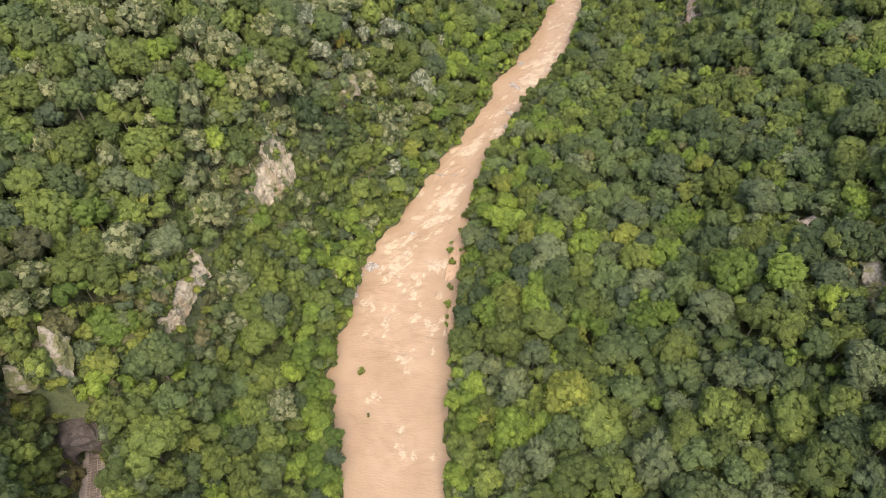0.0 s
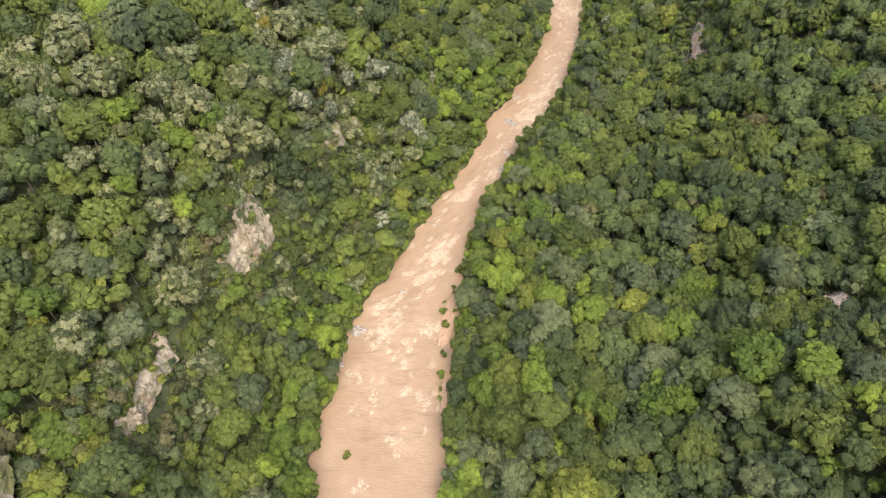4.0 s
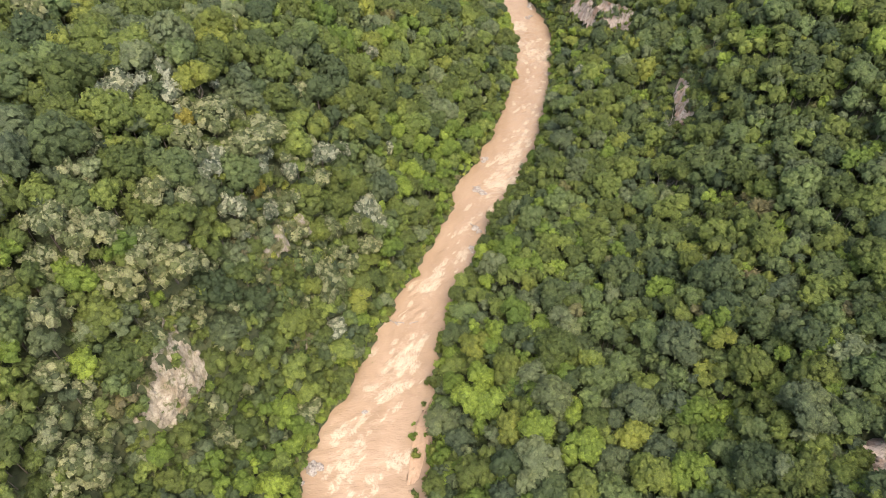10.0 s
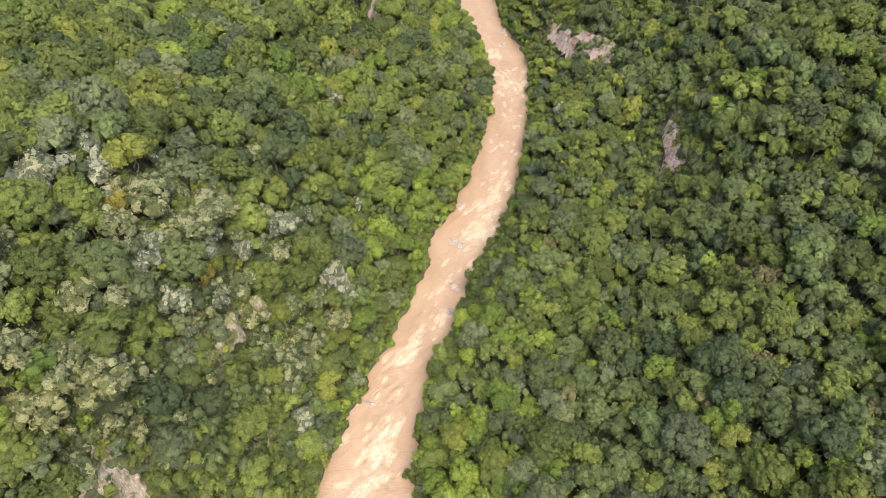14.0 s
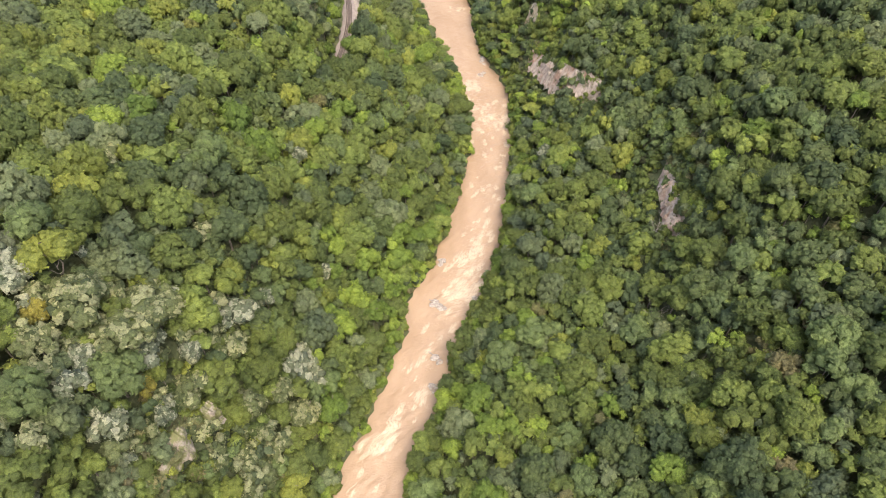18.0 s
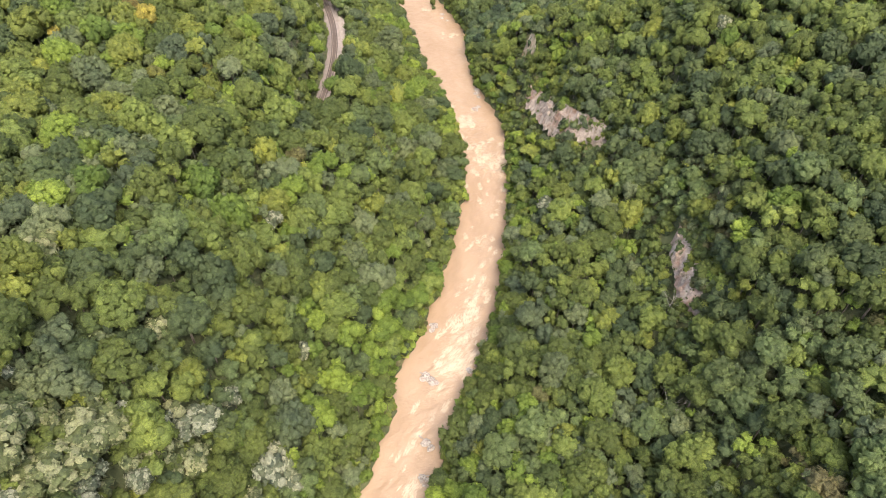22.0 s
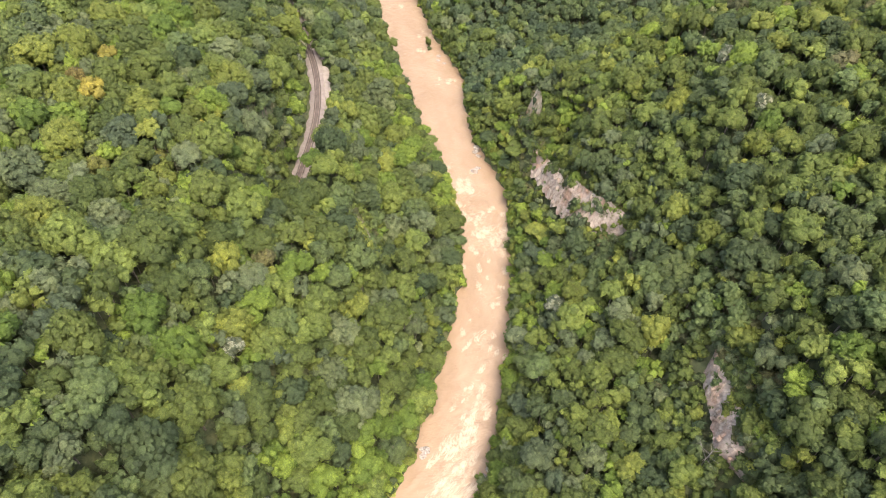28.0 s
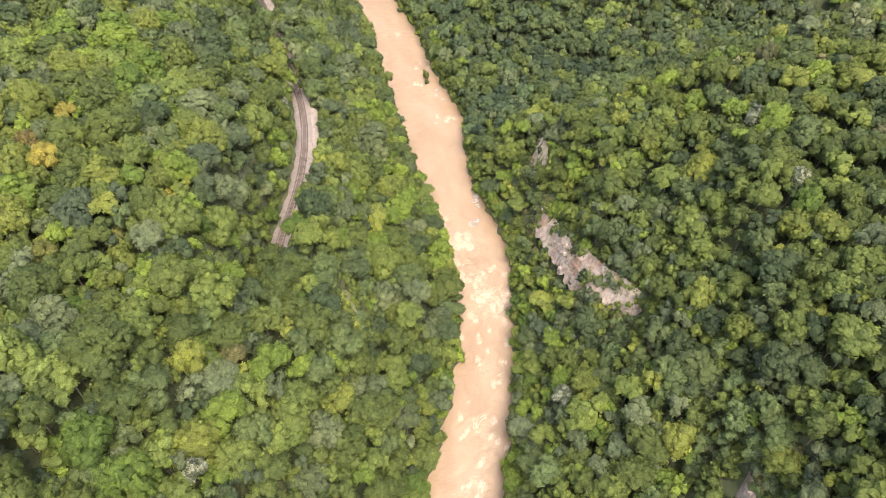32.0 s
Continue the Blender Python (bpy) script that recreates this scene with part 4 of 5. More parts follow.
# kinds of tree by part of the wood: middle, reach, then the share of each kind
# lime shares in the north-west and on the spur crest partly imitate haze
PATCHES = [
    (-72, 148, 22, {"pale": 1, "mid": 0.8, "bright": 0.4}), (-70, 160, 14, {"pale": 1}), (-40, 207, 14, {"pale": 2, "silver": 1}), (112, 374, 13, {"lime": 1, "bright": 0.3}), (132, 368, 16, {"lime": 1, "bright": 0.2}), (150, 362, 18, {"lime": 1, "pale": 0.2}), (172, 362, 20, {"lime": 1, "scrub": 0.3}), (160, 345, 18, {"lime": 1, "scrub": 0.2}), (-82, 82, 16, {"scrub": 3, "lime": 5, "mid": 4, "bright": 1}), (-72, 150, 26, {"pale": 5, "mid": 3, "grey": 2, "bright": 1}), (-88, 98, 24, {"pale": 4, "mid": 4, "bright": 2, "lime": 1}), (-38, 205, 18, {"silver": 3, "pale": 4, "lime": 3, "mid": 3}),
    (-60, 225, 26, {"lime": 3, "mid": 5, "grey": 1.5, "pale": 1}), (-85, 300, 40, {"lime": 7, "mid": 3, "yellow": 0.1, "bright": 4}), (-45, 350, 45, {"lime": 6, "mid": 4, "grey": 0.7, "yellow": 0.12, "bright": 4}), (-30, 420, 40, {"lime": 6, "mid": 3, "bright": 4, "grey": 1}),
    (-20, 300, 32, {"mid": 6, "bright": 3, "lime": 2, "grey": 2}), (0, 260, 25, {"mid": 6, "bright": 3, "deep": 2}), (40, 110, 40, {"grey": 5, "mid": 5, "deep": 3, "bright": 3.6, "lime": 1.0}),
    (60, 180, 40, {"grey": 5, "deep": 4, "mid": 5, "bright": 2.6, "lime": 0.5}), (95, 170, 35, {"mid": 6, "deep": 3, "bright": 2.6, "lime": 1, "scrub": 1}), (120, 240, 35, {"mid": 6, "deep": 3, "bright": 3, "lime": 1.5}),
    (85, 300, 25, {"grey": 4, "mid": 6, "deep": 2, "bright": 1.5}), (150, 340, 50, {"mid": 6, "lime": 4, "deep": 1.5, "bright": 2}), (150, 470, 60, {"deep": 8, "mid": 4, "bright": 0.5, "grey": 2}), (130, 388, 30, {"lime": 5, "mid": 5, "bright": 1.5}),
    (30, 400, 30, {"mid": 6, "bright": 3, "grey": 3, "lime": 1}), (-45, 140, 22, {"deep": 3, "mid": 5, "grey": 3, "bright": 1}), (-50, 95, 22, {"mid": 5, "deep": 3, "bright": 2, "grey": 2}),
]


# push per kind: lighter near water, darker upslope, partly vignetting put into tree colours
RIVERSIDE_VIGNETTE = {"bright": 1, "lime": 1, "pale": 0.3, "deep": -1, "grey": -0.6, "mid": -0.3}


def kind_of_tree(x, y, rnd):
    w = {"mid": 1.0, "deep": 0.6, "grey": 0.3}
    for px, py, reach, mix in PATCHES:
        g = math.exp(-((x - px) ** 2 + (y - py) ** 2) / (2 * (0.75 * reach) ** 2))
        if g > 0.03:
            tot = sum(mix.values())
            for k, v in mix.items():
                w[k] = w.get(k, 0) + 6 * g * v / tot
    if x > 80 and y > 418:
        w = {"dusky": 4 * min(1.0, (y - 418) / 15), **w}
    # light-leaved kinds by the water, darker ones high up, partly mimicking vignetting; like kinds keep together
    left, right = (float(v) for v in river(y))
    by_water = 1.0 - min(1.0, max(left - x, x - right) / 45.0)
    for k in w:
        w[k] *= math.exp((by_water * 1.7 - 0.6) * RIVERSIDE_VIGNETTE.get(k, 0.0))
        w[k] *= math.exp(2.6 * noise.noise(Vector((x * 0.07, y * 0.07, 7.3 * SPECIES.index(k)))))
    pick = rnd.uniform(0, sum(w.values()))
    for k, v in w.items():
        pick -= v
        if pick <= 0:
            return k
    return "mid"


# marked trees: x, y, kind, crown radius
MARKED = [(-41.7, 80.7, "pale", 4.6), (41.8, 101.8, "bright", 3.6), (-31.5, 133, "bright", 3.8), (43.3, 142.5, "bright", 3.0), (-36, 65.5, "bright", 3.4), (6.8, 80.8, "bright", 3.4), (-33, 200, "lime", 2.4),
          (-29, 181, "lime", 2.2), (-48.6, 216, "lime", 5.2), (-1, 239.5, "lime", 2.6), (-51, 205, "yellow", 2.6), (-34.6, 196.6, "yellow", 1.7), (79.2, 296, "silver", 3.2), (-2, 249.5, "silver", 2.8),
          (-33.8, 205, "silver", 2.8), (-28, 206, "silver", 2.4), (-44.5, 199, "silver", 3.0), (-32.3, 193, "silver", 2.2), (-6, 280, "silver", 2.6), (-14.6, 227, "silver", 2.4)]
MARKED += [(44.2, 360.7, "yellow", 2.0), (-38, 327, "yellow", 3.2), (-24, 320, "lime", 3.0), (-48, 362, "orange", 3.0), (-43.4, 377, "yellow", 3.2), (162, 346, "lime", 4.0), (168, 346.6, "lime", 3.6), (0.6, 306.6, "scrub", 3.0),
           (137, 342, "silver", 3.0), (135, 318, "silver", 2.6), (8, 431, "silver", 2.2), (9.5, 437, "silver", 2.0), (8.5, 424, "silver", 2.0), (76, 154, "bright", 3.0), (78.5, 150.5, "lime", 3.2), (47, 170, "grey", 4.8), (24, 124, "grey", 4.6), (66, 160, "deep", 4.6)]
DEAD = [(85, 215), (77.5, 261), (95.2, 240.7), (-4.6, 335), (35.8, 299.6), (60, 66)]

rnd = random.Random(11)
cells = {}
placed = []


BOXES = [(min(f[:, 0].min(), b[:, 0].min()) - 15, max(f[:, 0].max(), b[:, 0].max()) + 15, min(f[:, 1].min(), b[:, 1].min()) - 15, max(f[:, 1].max(), b[:, 1].max()) + 15) for f, b, _ in CLIFF_ZONES]


def in_cliff(x, y, r, ahead=None):
    for (f, b, clear), (x0, x1, y0, y1) in zip(CLIFF_ZONES, BOXES):
        if x < x0 or x > x1 or y < y0 or y > y1:
            continue
        front = clear if ahead is None else ahead
        for i in range(0, len(f), 3):
            ax, ay, bx, by = *f[i], *b[i]
            ax, ay = ax - (bx - ax) * front / max(1.0, math.hypot(bx - ax, by - ay)), ay - (by - ay) * front / max(1.0, math.hypot(bx - ax, by - ay))
            dx, dy = bx - ax, by - ay
            t = max(0.0, min(1.0, ((x - ax) * dx + (y - ay) * dy) / (dx * dx + dy * dy + 1e-9)))
            if math.hypot(x - ax - t * dx, y - ay - t * dy) < r:
                return True
    return False


def room_for(x, y, z, r, tight):
    cx, cy = int(x // 6), int(y // 6)
    for i in range(cx - 2, cx + 3):
        for j in range(cy - 2, cy + 3):
            for ox, oy, oz, orad in cells.get((i, j), ()):
                if (x - ox) ** 2 + (y - oy) ** 2 + (z - oz) ** 2 * 0.8 < (tight * (r + orad)) ** 2:
                    return False
    return True


def put(x, y, r, kind, h, hero=False):
    cells.setdefault((int(x // 6), int(y // 6)), []).append((x, y, ground_at(x, y), r))
    placed.append((x, y, r, kind, h, hero))


for x, y, kind, r in MARKED:
    put(x, y, r, kind, r * 1.3 + 7.4, True)
ww, we = np.array(WOOD_WEST, float), np.array(WOOD_EAST, float)
seeds = np.random.RandomState(7)
for count, lo, hi, tight in [(4000, 4.6, 6.4, 0.71), (14000, 3.3, 4.6, 0.67), (40000, 2.3, 3.3, 0.61), (60000, 1.4, 2.3, 0.54)]:
    ys = seeds.uniform(20, 585, count)
    xs = np.interp(ys, ww[:, 0], ww[:, 1]) + seeds.rand(count) * (np.interp(ys, we[:, 0], we[:, 1]) - np.interp(ys, ww[:, 0], ww[:, 1]))
    rs = seeds.uniform(lo, hi, count)
    left, right = river(ys)
    # smaller crowns on the eastern slopes and the spur
    rs = rs * np.where(xs > right, np.interp(ys, (120, 230), (0.95, 0.76)), 0.95)
    ds = np.maximum(left - xs, xs - right)
    tunnel = (ys > 70) & (ys < 345)
    hidden = tunnel | ((ys > 436) & (ys < 497))
    east_of = np.where(ys > 300, xs - np.interp(ys, *np.array(RAIL_NORTH, float).T), xs - np.interp(ys, *np.array(RAIL_SOUTH, float).T))
    need = np.where(hidden, 0.2, np.where(east_of < 0, 2.6, 4.8)) + rs * np.where(tunnel, 0.2, np.where(east_of < 0, 0.75, 1.0))
    ok = (ds > rs * 0.3) & ~((ds < 14) & (rs > 4.8)) & (rail_gap(xs, ys) > need)
    beside = xs - np.interp(ys, *np.array(RAIL_SOUTH, float).T)
    ok &= ~((beside > -3.5 - 0.6 * rs) & (beside < 7.5 + rs) & (ys < 66))
    zs = ground(xs, ys)
    steep = np.hypot(ground(xs + 2, ys) - ground(xs - 2, ys), ground(xs, ys + 2) - ground(xs, ys - 2)) / 4
    for x, y, z, r, d, g in zip(xs[ok].tolist(), ys[ok].tolist(), zs[ok].tolist(), rs[ok].tolist(), ds[ok].tolist(), steep[ok].tolist()):
        if not room_for(x, y, z, r, tight) or in_cliff(x, y, r * 0.45 + 0.3):
            continue
        h = 6.2 + r * rnd.uniform(0.95, 1.5) + rnd.uniform(-0.9, 0.9) + 2.2 * noise.noise(Vector((x * 0.06, y * 0.06, 3.0)))
        h *= 1 - 0.28 * min(1.0, max(0.0, (g - 0.7) / 1.2))
        if d < 8:
            h *= 0.8
        if in_cliff(x, y, r + 1.0, 8.0):
            h *= 0.6
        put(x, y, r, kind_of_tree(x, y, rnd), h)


def forest(name, trees, label, pool):
    """One mesh of many trees."""
    vs, fs, ms, ts = [], [], [], []
    count = 0
    for x, y, r, kind, h, _ in trees:
        z = ground_at(x, y)
        v, f, spray, tone = crown_for(pool, r * 1.08)
        a = rnd.uniform(0, 6.283)
        c, s = math.cos(a), math.sin(a)
        tall = rnd.uniform(0.88, 1.2)
        w = np.stack([(v[:, 0] * c - v[:, 1] * s) * rnd.uniform(0.9, 1.12) + x, (v[:, 0] * s + v[:, 1] * c) * rnd.uniform(0.9, 1.12) + y, v[:, 2] * tall + z + h - r * 0.95 * tall], 1)
        vs.append(w)
        fs.append(f + count)
        ms.append(np.where(spray, SPECIES.index(kind) + 100, SPECIES.index(kind)))
        tone = tone.copy()
        tone[:, 0] = rnd.random()
        ts.append(tone)
        count += len(w)
        tv = TRUNK_V * np.array([0.06 * r, 0.06 * r, max(0.5, h - r * 0.8 * tall)]) + np.array([x, y, z])
        vs.append(tv)
        fs.append(TRUNK_Q + count)
        ms.append(np.full(len(TRUNK_Q), len(SPECIES)))
        ts.append(np.zeros((len(tv), 3)))
        count += len(tv)
    kinds = np.concatenate(ms)
    me = mesh_of(name, np.concatenate(vs), np.concatenate(fs), [*LEAF.values(), BARK], kinds % 100, kinds < len(SPECIES), np.concatenate(ts))
    return tagged(new(name, me), label, "forest", kind="stuff")


# ---- trees that stand by the water, each a thing of its own ----
def limb(bm, path, r0, r1, sides=6):
    """A tapered limb along a path."""
    rings = []
    for i, p in enumerate(path):
        d = (path[min(i + 1, len(path) - 1)] - path[max(i - 1, 0)]).normalized()
        u = d.orthogonal().normalized()
        w = d.cross(u)
        r = r0 + (r1 - r0) * i / (len(path) - 1)
        rings.append([bm.verts.new(p + (u * math.cos(k * 2 * math.pi / sides) + w * math.sin(k * 2 * math.pi / sides)) * r) for k in range(sides)])
    for a, b in zip(rings, rings[1:]):
        for k in range(sides):
            bm.faces.new((a[k], a[(k + 1) % sides], b[(k + 1) % sides], b[k]))
    bm.faces.new(rings[-1])


def hero_trunk(seed, height, radius, bare=False):
    """A trunk with forking limbs; of a bare one the boughs come apart from it, as meshes of their own."""
    r = random.Random(seed)
    stem, boughs = bmesh.new(), []
    bm = stem
    path = [Vector((0, 0, -0.6))]
    for k in range(1, 6):
        path.append(Vector((r.uniform(-0.15, 0.15) * k * 0.5, r.uniform(-0.15, 0.15) * k * 0.5, height * k / 5)))
    limb(bm, path, radius, radius * 0.35, 7)
    for k in range(9 if bare else 6):
        a, t = k * 2.4 + r.uniform(-0.4, 0.4), r.uniform(0.45, 0.92)
        start = path[0].lerp(path[-1], t)
        reach = (0.34 if bare else 0.26) * height * r.uniform(0.7, 1.2)
        tip = start + Vector((math.cos(a) * reach, math.sin(a) * reach, reach * r.uniform(0.5, 1.0)))
        bend = start.lerp(tip, 0.5) + Vector((0, 0, -0.1 * reach))
        if bare:
            bm = bmesh.new()
            boughs.append(bm)
        limb(bm, [start, bend, tip], radius * 0.4, radius * 0.1, 5)
        if bare:
            for q in range(4):
                s2 = bend.lerp(tip, r.uniform(0.0, 0.9))
                b2 = a + r.uniform(-1.2, 1.2)
                limb(bm, [s2, s2 + Vector((math.cos(b2), math.sin(b2), r.uniform(0.3, 1.0))) * reach * 0.42], radius * 0.16, radius * 0.05, 4)
    return (stem, boughs) if bare else stem


HERO_SHAPES = [crown_shape(70 + k, 4.4, 0.9, 9, 0.40, 0.9) for k in range(6)]
HERO_CROWNS, HERO_TRUNKS = {}, []
for k in range(3):
    bm = hero_trunk(k, 1.0, 0.03)
    me = bpy.data.meshes.new("trunk")
    bm.to_mesh(me)
    bm.free()
    me.materials.append(BARK)
    HERO_TRUNKS.append(me)
WORDS = {"mid": "leafy mid-green broadleaf tree", "deep": "dark green dense-crowned broadleaf tree", "grey": "dull grey-green broadleaf tree", "bright": "bright fresh-green broadleaf tree", "lime": "yellow-green broadleaf tree",
         "yellow": "small tree turning autumn yellow", "orange": "tree turning autumn orange", "pale": "green tree dotted with pale blossom sprays", "silver": "silvery pale-leaved tree", "scrub": "brownish olive half-dry tree", "dusky": "dark blue-green broadleaf tree"}
PROTO = {}


def tree(x, y, r, kind, h, where):
    k = rnd.randrange(6)
    z = ground_at(x, y)
    r *= 1.1
    m = Matrix.Translation((x, y, z - 0.1)) @ Matrix.Rotation(rnd.uniform(0, 6.28), 4, "Z") @ Matrix.Diagonal((r, r, h, 1))
    if (k, kind) not in PROTO:
        if (k, kind) not in HERO_CROWNS:
            v, f, spray, tone = HERO_SHAPES[k]
            v = v / 4.4 * np.array([1, 1, 0.38]) + np.array([0, 0, 0.66])
            tone = tone + np.array([k / 5 - 0.5, 0, 0])
            HERO_CROWNS[k, kind] = mesh_of("crown", v, f, [LEAF[kind]], None, ~spray, tone)
        root = new("tree")
        mesh_part("trunk", HERO_TRUNKS[k % 3], root)
        mesh_part("crown", HERO_CROWNS[k, kind], root)
        root.matrix_basis = m
        PROTO[k, kind] = root
        ob = root
    else:
        proto = PROTO[k, kind]
        ob = copy_thing(proto, m @ Matrix.Diagonal((*(1 / s for s in proto.scale), 1)))
    return tagged(ob, f"{WORDS[kind]} {where}", "tree", "trees of the gorge")


singles, crowd = [], []
for t in placed:
    left, right = (float(v) for v in river(t[1]))
    d = max(left - t[0], t[0] - right)
    (singles if t[5] or (d < 11 and 55 < t[1] < 440 and t[2] > 2.4) else crowd).append(t)
singles = singles[:300]
kept = set(id(t) for t in singles)
crowd = [t for t in placed if id(t) not in kept]
for t in singles:
    left, right = (float(v) for v in river(t[1]))
    d = max(left - t[0], t[0] - right)
    tree(*t[:5], "on the river bank" if d < 12 else "on the wooded slope")
near_west = [t for t in crowd if t[0] < river(t[1])[0] and t[1] < 440]
near_east = [t for t in crowd if t[0] > river(t[1])[1] and t[1] < 410]
far_rest = [t for t in crowd if not ((t[0] < river(t[1])[0] and t[1] < 440) or (t[0] > river(t[1])[1] and t[1] < 410))]
forest("forest_west_slope", near_west, "dense mixed green woodland with pale and yellowing crowns", NEAR)
forest("forest_east_slope", near_east, "dense grey-green and bright green broadleaf woodland", NEAR)
forest("far_woods", far_rest, "darker green woodland on the far slopes", FAR)

# ---- dead and leafless trees ----
for k, (x, y) in enumerate(DEAD):
    root = new("dead_tree")
    root.location = (x, y, ground_at(x, y) - 0.2)
    tagged(root, "bleached leafless dead tree standing among green crowns", "dead tree", "dead trees")
    stem, boughs = hero_trunk(50 + k, 9.0, 0.12, True)
    trunk = part("trunk", stem, DEAD_WOOD, root)
    for bm in boughs:
        part("branch", bm, DEAD_WOOD, trunk)

# ---- scrub by the cliffs and on the banks ----
BUSH_SHAPES = [crown_shape(90 + k, 1.6, 0.7, 9, 0.3, 0.8) for k in range(4)]
BUSH_MESH = {}


def bush(x, y, z, r, kind, label, tall=1.0):
    k = rnd.randrange(4)
    if (k, kind) not in BUSH_MESH:
        v, f, spray, tone = BUSH_SHAPES[k]
        BUSH_MESH[k, kind] = mesh_of("leaves", v / 1.6 + np.array([0, 0, 0.45]), f, [LEAF[kind]], None, ~spray, tone)
    ob = new("bush")
    tagged(ob, label, "bush", "bushes on the river bars")
    stem = mesh_part("stem", HERO_TRUNKS[0], ob)
    stem.scale = (1.6, 1.6, 0.6)
    mesh_part("leaves", BUSH_MESH[k, kind], ob)
    ob.matrix_basis = Matrix.Translation((x, y, z)) @ Matrix.Rotation(rnd.uniform(0, 6.3), 4, "Z") @ Matrix.Diagonal((r, r, r * tall, 1))
    return ob


for x, y, r in [(8, 166, 1.6), (6, 159, 0.9), (2.2, 149, 1.5), (3, 143.5, 1.7), (2.5, 133, 1.4), (1.6, 126, 1.5), (1.2, 121, 0.8), (1, 118, 0.9), (3, 153, 0.7), (6, 149.5, 0.8), (7.5, 156, 0.6),
                (50, 258, 1.2), (47, 249, 1.0), (44, 243, 1.0), (40, 237, 0.9), (43, 239, 1.1), (5, 137, 0.8), (48.5, 253.5, 0.7)]:
    bush(x, y, 0.15, r, rnd.choice(["mid", "bright", "lime"]), "small green bush standing in flood water near the bank")
bush(-24, 101, 0.0, 1.3, "lime", "yellow-green shrub standing alone in muddy water")
bush(-21, 87, 0.0, 0.7, "scrub", "tiny half-drowned shrub in muddy water")
bush(69, 480, 0.0, 2.0, "mid", "young tree standing in the flooded river", 2.0)
bush(68.6, 476, 0.0, 1.3, "deep", "small shrub beside a flooded young tree", 1.2)
for x, y, z, r in [(-84, 66, 33, 2.2), (-80, 67.5, 34, 2.4), (-77, 66, 33, 2.0), (-82, 69.5, 34.5, 2.4), (-78.5, 70, 34, 2.2), (-75.5, 68, 32, 2.2), (-86, 69, 33, 2.2), (-80, 70.5, 34, 2.2)]:
    bush(x - 2.0, y + 3.5, z, r, rnd.choice(['scrub', 'mid', 'lime']), 'dense bush on the rock above the tunnel mouth')
bush(64, 547, 0.0, 1.8, "deep", "green bush at the water's edge")

scrub = []
for f, b, clear in CLIFF_ZONES:
    for k in range(int(20 + len(f) * 1.7)):
        i = rnd.randrange(-3, len(f) + 3)
        side = f[max(0, min(len(f) - 1, i))], b[max(0, min(len(f) - 1, i))]
        wide = max(1.0, math.dist(*side))
        t = rnd.choice([rnd.uniform(-clear - 4.0, -0.6) / wide, rnd.uniform(-clear - 2.0, -0.3) / wide, 1 + rnd.uniform(0.0, 6.5) / wide, 1 + rnd.uniform(0.0, 2.5) / wide])
        x, y = side[0] * (1 - t) + side[1] * t
        x, y = x + rnd.gauss(0, 0.9), y + rnd.gauss(0, 0.9) + (i if i < 0 else max(0, i - len(f) + 1)) * 0.8
        r = rnd.uniform(0.9, 2.3) * ((0.5 if clear > 2 else 0.75) if t < 0.5 else 1.0)
        scrub.append((x, y, r, rnd.choice(["scrub", "mid", "mid", "grey", "deep", "lime"]), r * 1.7, False))
for px, py, reach, n in [(-84, 72, 12, 130), (-74, 69, 5, 45), (-78, 73, 5, 40), (-66, 100, 9, 40), (-58, 146, 9, 40), (-92, 64, 9, 50), (-89, 58, 4, 40), (-86, 51, 4, 30), (100, 95, 14, 70), (110, 205, 16, 60), (112, 268, 14, 60), (-30, 190, 14, 50), (100, 300, 12, 40), (104, 120, 12, 40)]:
    for k in range(n):
        x, y, r = rnd.gauss(px, reach * 0.6), rnd.gauss(py, reach * 0.6), rnd.uniform(1.0, 2.3)
        if not in_cliff(x, y, 1.5, 1.0):
            scrub.append((x, y, r, rnd.choice(["scrub", "scrub", "mid", "lime"]), r * 1.8, False))
scrub = [t for t in scrub if t[1] > 66 or rail_gap(np.array([t[0]]), np.array([t[1]]))[0] > 3.4]
forest("cliffside_scrub", scrub, "brownish olive scrub round the bare rock", FAR)

# ---- low growth under the trees and along the water ----
low = []
sx, sy = seeds.uniform(-130, 220, 1200), seeds.uniform(20, 520, 1200)
sl, sr = river(sy)
sd = np.maximum(sl - sx, sx - sr)
good = (sd > 0.3) & (sx > np.interp(sy, ww[:, 0], ww[:, 1])) & (sx < np.interp(sy, we[:, 0], we[:, 1])) & (rail_gap(sx, sy) > 4.0)
for x, y in zip(sx[good].tolist(), sy[good].tolist()):
    if not in_cliff(x, y, 1.2, 0.0):
        r = rnd.uniform(1.2, 2.3)
        low.append((x, y, r, rnd.choice(["mid", "deep", "deep", "grey", "scrub"]), r * 1.9, False))
for y in np.arange(25, 600, 1.0).tolist():
    for edge, sign in zip((float(v) for v in river(y)), (-1, 1)):
        for k in range(2):
            r = rnd.uniform(0.7, 1.9)
            x = edge + sign * (rnd.uniform(-0.9, 2.8) + r * 0.4)
            low.append((x, y + rnd.uniform(-0.5, 0.5), r, rnd.choice(["mid", "bright", "bright", "lime"]), r * rnd.uniform(1.4, 2.0), False))
forest("understory", low, "low green undergrowth on the slopes and banks", SMALL)

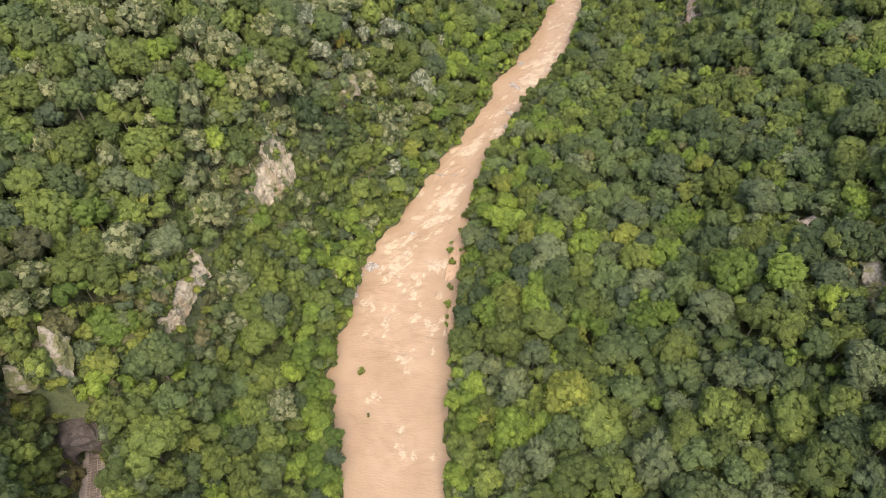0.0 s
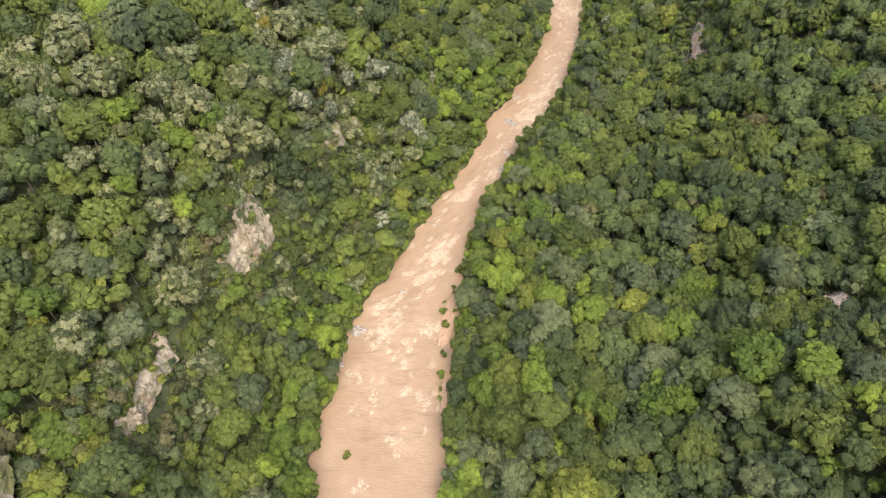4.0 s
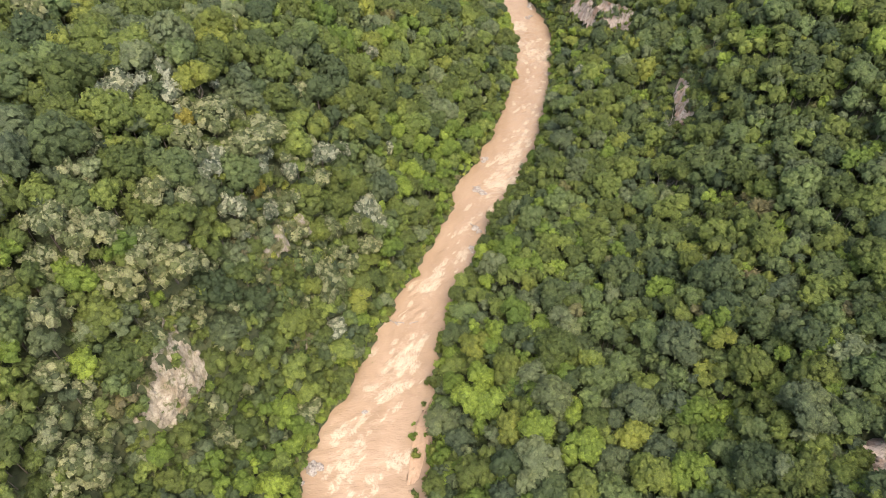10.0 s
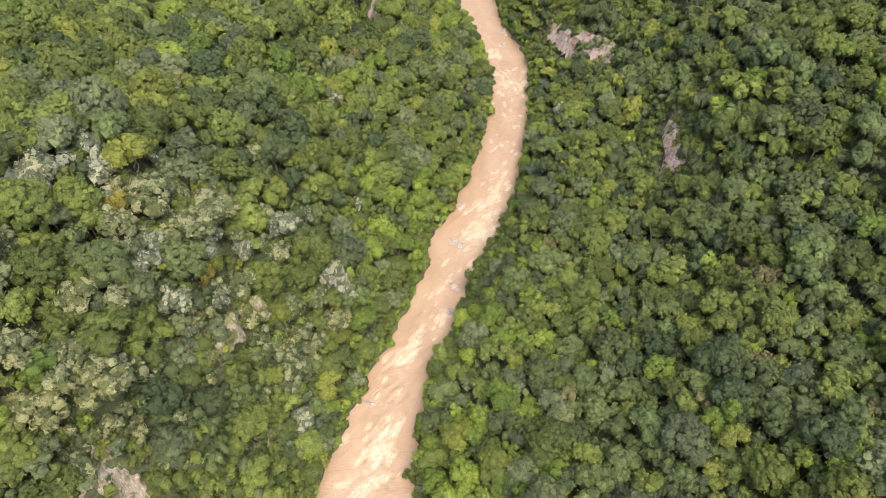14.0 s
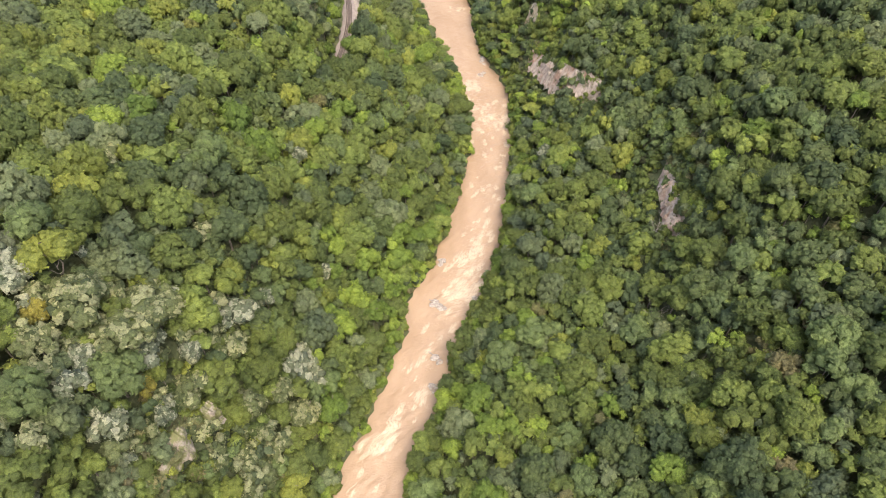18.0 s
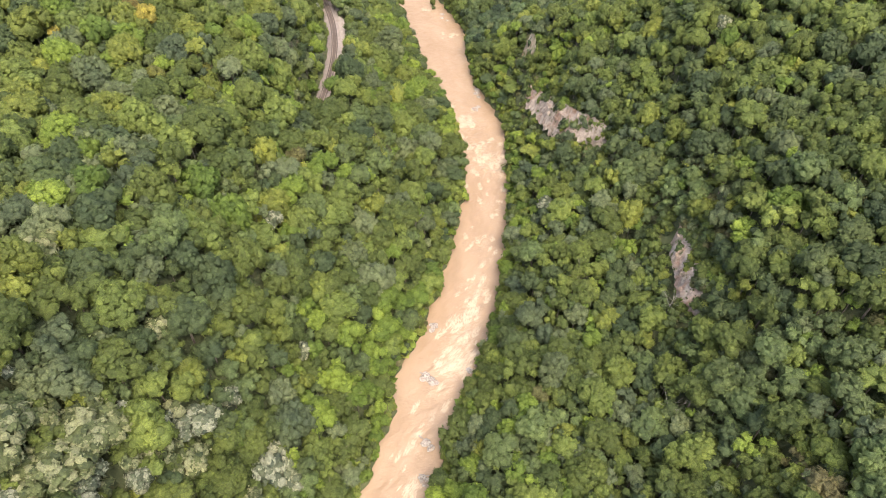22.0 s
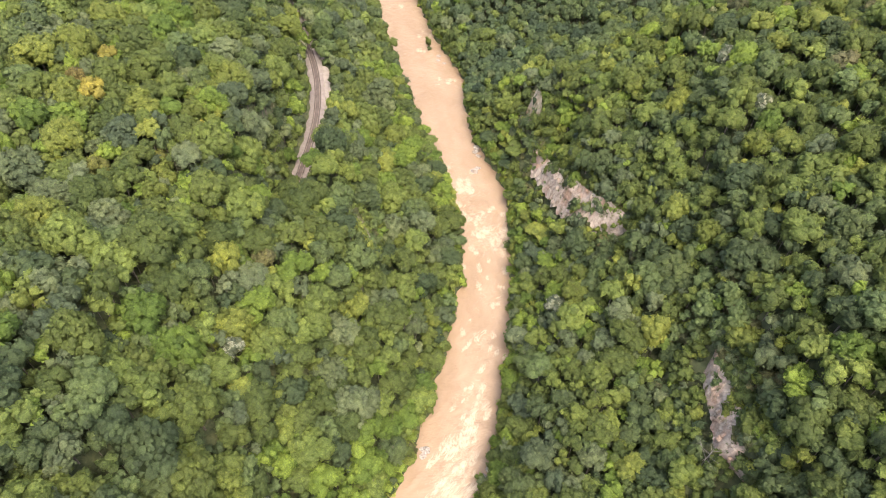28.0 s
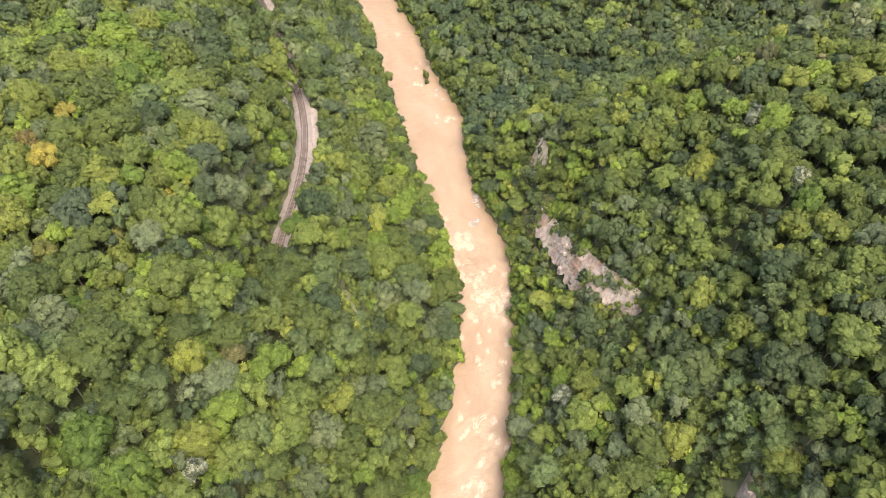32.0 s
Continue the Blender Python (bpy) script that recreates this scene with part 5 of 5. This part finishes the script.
# ---- the wood goes on outside the view ----
outer = []
ox, oy = seeds.uniform(-220, 310, 4600), seeds.uniform(-50, 700, 4600)
ol, orr = river(oy)
apart = np.maximum(ol - ox, ox - orr) > 4
beyond = (oy < 20) | (oy > 585) | (ox < np.interp(oy, ww[:, 0], ww[:, 1])) | (ox > np.interp(oy, we[:, 0], we[:, 1]))
for x, y in zip(ox[apart & beyond].tolist(), oy[apart & beyond].tolist()):
    r = rnd.uniform(3.6, 5.6)
    if rail_gap(np.array([x]), np.array([y]))[0] > r:
        outer.append((x, y, r, rnd.choice(["mid", "mid", "deep", "grey", "lime", "bright"]), r * 2 + 4, False))
forest("outer_woods", outer, "mixed green woodland further out on the hills", COARSE)


# ================= boulders, driftwood and bars =================
def boulder(x, y, r, seed, label, squash=(1.2, 0.9, 0.6), z=-0.15):
    bm = rough_block(r, seed, squash, 3, 0.3)
    me = bpy.data.meshes.new("boulder")
    bm.to_mesh(me)
    bm.free()
    me.materials.append(BOULDER)
    ob = new("boulder", me)
    ob.matrix_basis = pose(x, y, z, 0, 0, seed * 47 % 360)
    return tagged(ob, label, "boulder", "boulders in the river")


for k, (x, y, r) in enumerate([(-25, 142, 1.8), (-23, 142.5, 1.2), (-11, 158, 0.8), (31.5, 250, 1.6), (33, 248.3, 1.4), (34.2, 247.6, 1.0), (28.5, 229, 1.3), (29.8, 227.4, 1.2), (33, 227.3, 1.1), (26.6, 219, 1.3), (28, 217.8, 1.5),
                               (38, 233, 1.2), (45, 250, 1.1), (37, 268, 1.3), (36, 266.5, 1.0), (53, 260, 1.0), (73, 382, 1.4), (74.5, 383.5, 1.2), (76, 394, 1.3), (77, 397, 1.4), (76.5, 391, 1.0), (3, 76, 1.1), (2, 82, 0.8),
                               (51.5, 258, 0.9), (49.8, 255.5, 0.9), (47.5, 251.5, 0.8), (-27.5, 138, 0.9), (-28.5, 134, 0.8), (-28.7, 130, 1.0), (71.5, 466, 1.0), (72.5, 470, 1.1), (74, 463, 1.0), (27, 262, 0.8)]):
    boulder(x, y, r, k + 2, "grey wet boulder breaking the muddy rapids")
boulder(6.6, 222, 1.5, 60, "pale boulder on the wooded bank", z=1.2)


def log(x, y, z, length, r, turn, seed):
    bm = bmesh.new()
    q = random.Random(seed)
    pts = [Vector((t * length, q.uniform(-0.15, 0.15), q.uniform(-0.05, 0.1))) for t in np.linspace(0, 1, 6)]
    limb(bm, pts, r, r * 0.5, 7)
    for k in range(3):
        s = pts[0].lerp(pts[-1], q.uniform(0.3, 0.9))
        limb(bm, [s, s + Vector((q.uniform(0.3, 0.8), q.choice([-1, 1]) * q.uniform(0.5, 1.1), q.uniform(0.1, 0.5)))], r * 0.35, r * 0.12, 5)
    me = bpy.data.meshes.new("driftwood_log")
    bm.to_mesh(me)
    bm.free()
    me.materials.append(DEAD_WOOD)
    ob = new("driftwood_log", me)
    ob.matrix_basis = pose(x, y, z, 0, 0, turn)
    return tagged(ob, "bleached driftwood log caught in the rapids", "log", "driftwood")


for k, a in enumerate([(-28.5, 142, 0.2, 5.0, 0.22, 8), (-3.5, 190, 0.1, 4.0, 0.2, -35), (-1.5, 189, 0.1, 3.0, 0.2, -10), (27, 231.5, 0.2, 5, 0.2, -50), (25.5, 220.5, 0.2, 4.5, 0.2, -20), (30, 251.5, 0.25, 4.5, 0.2, -40), (-29, 129, 0.4, 4.0, 0.18, 80), (3, 188, 0.1, 3.0, 0.15, 20)]):
    log(*a, k)

for k, (x0, y0, a, b) in enumerate([(4.4, 147, 2.0, 13), (2.4, 119, 1.3, 7), (46.5, 247, 1.6, 9)]):
    bm = rough_block(1.0, 80 + k, (a, b, 0.22), 4, 0.25)
    lean = 0.28 if k == 0 else (0.6 if k == 2 else 0)
    for v in bm.verts:
        v.co.x += v.co.y * lean
    me = bpy.data.meshes.new("silt_bar")
    bm.to_mesh(me)
    bm.free()
    me.materials.append(SAND)
    for p in me.polygons:
        p.use_smooth = True
    ob = new("silt_bar", me)
    ob.location = (x0, y0, -0.05)
    tagged(ob, "low wet silt bar along the river bank", "sandbar", kind="structure")
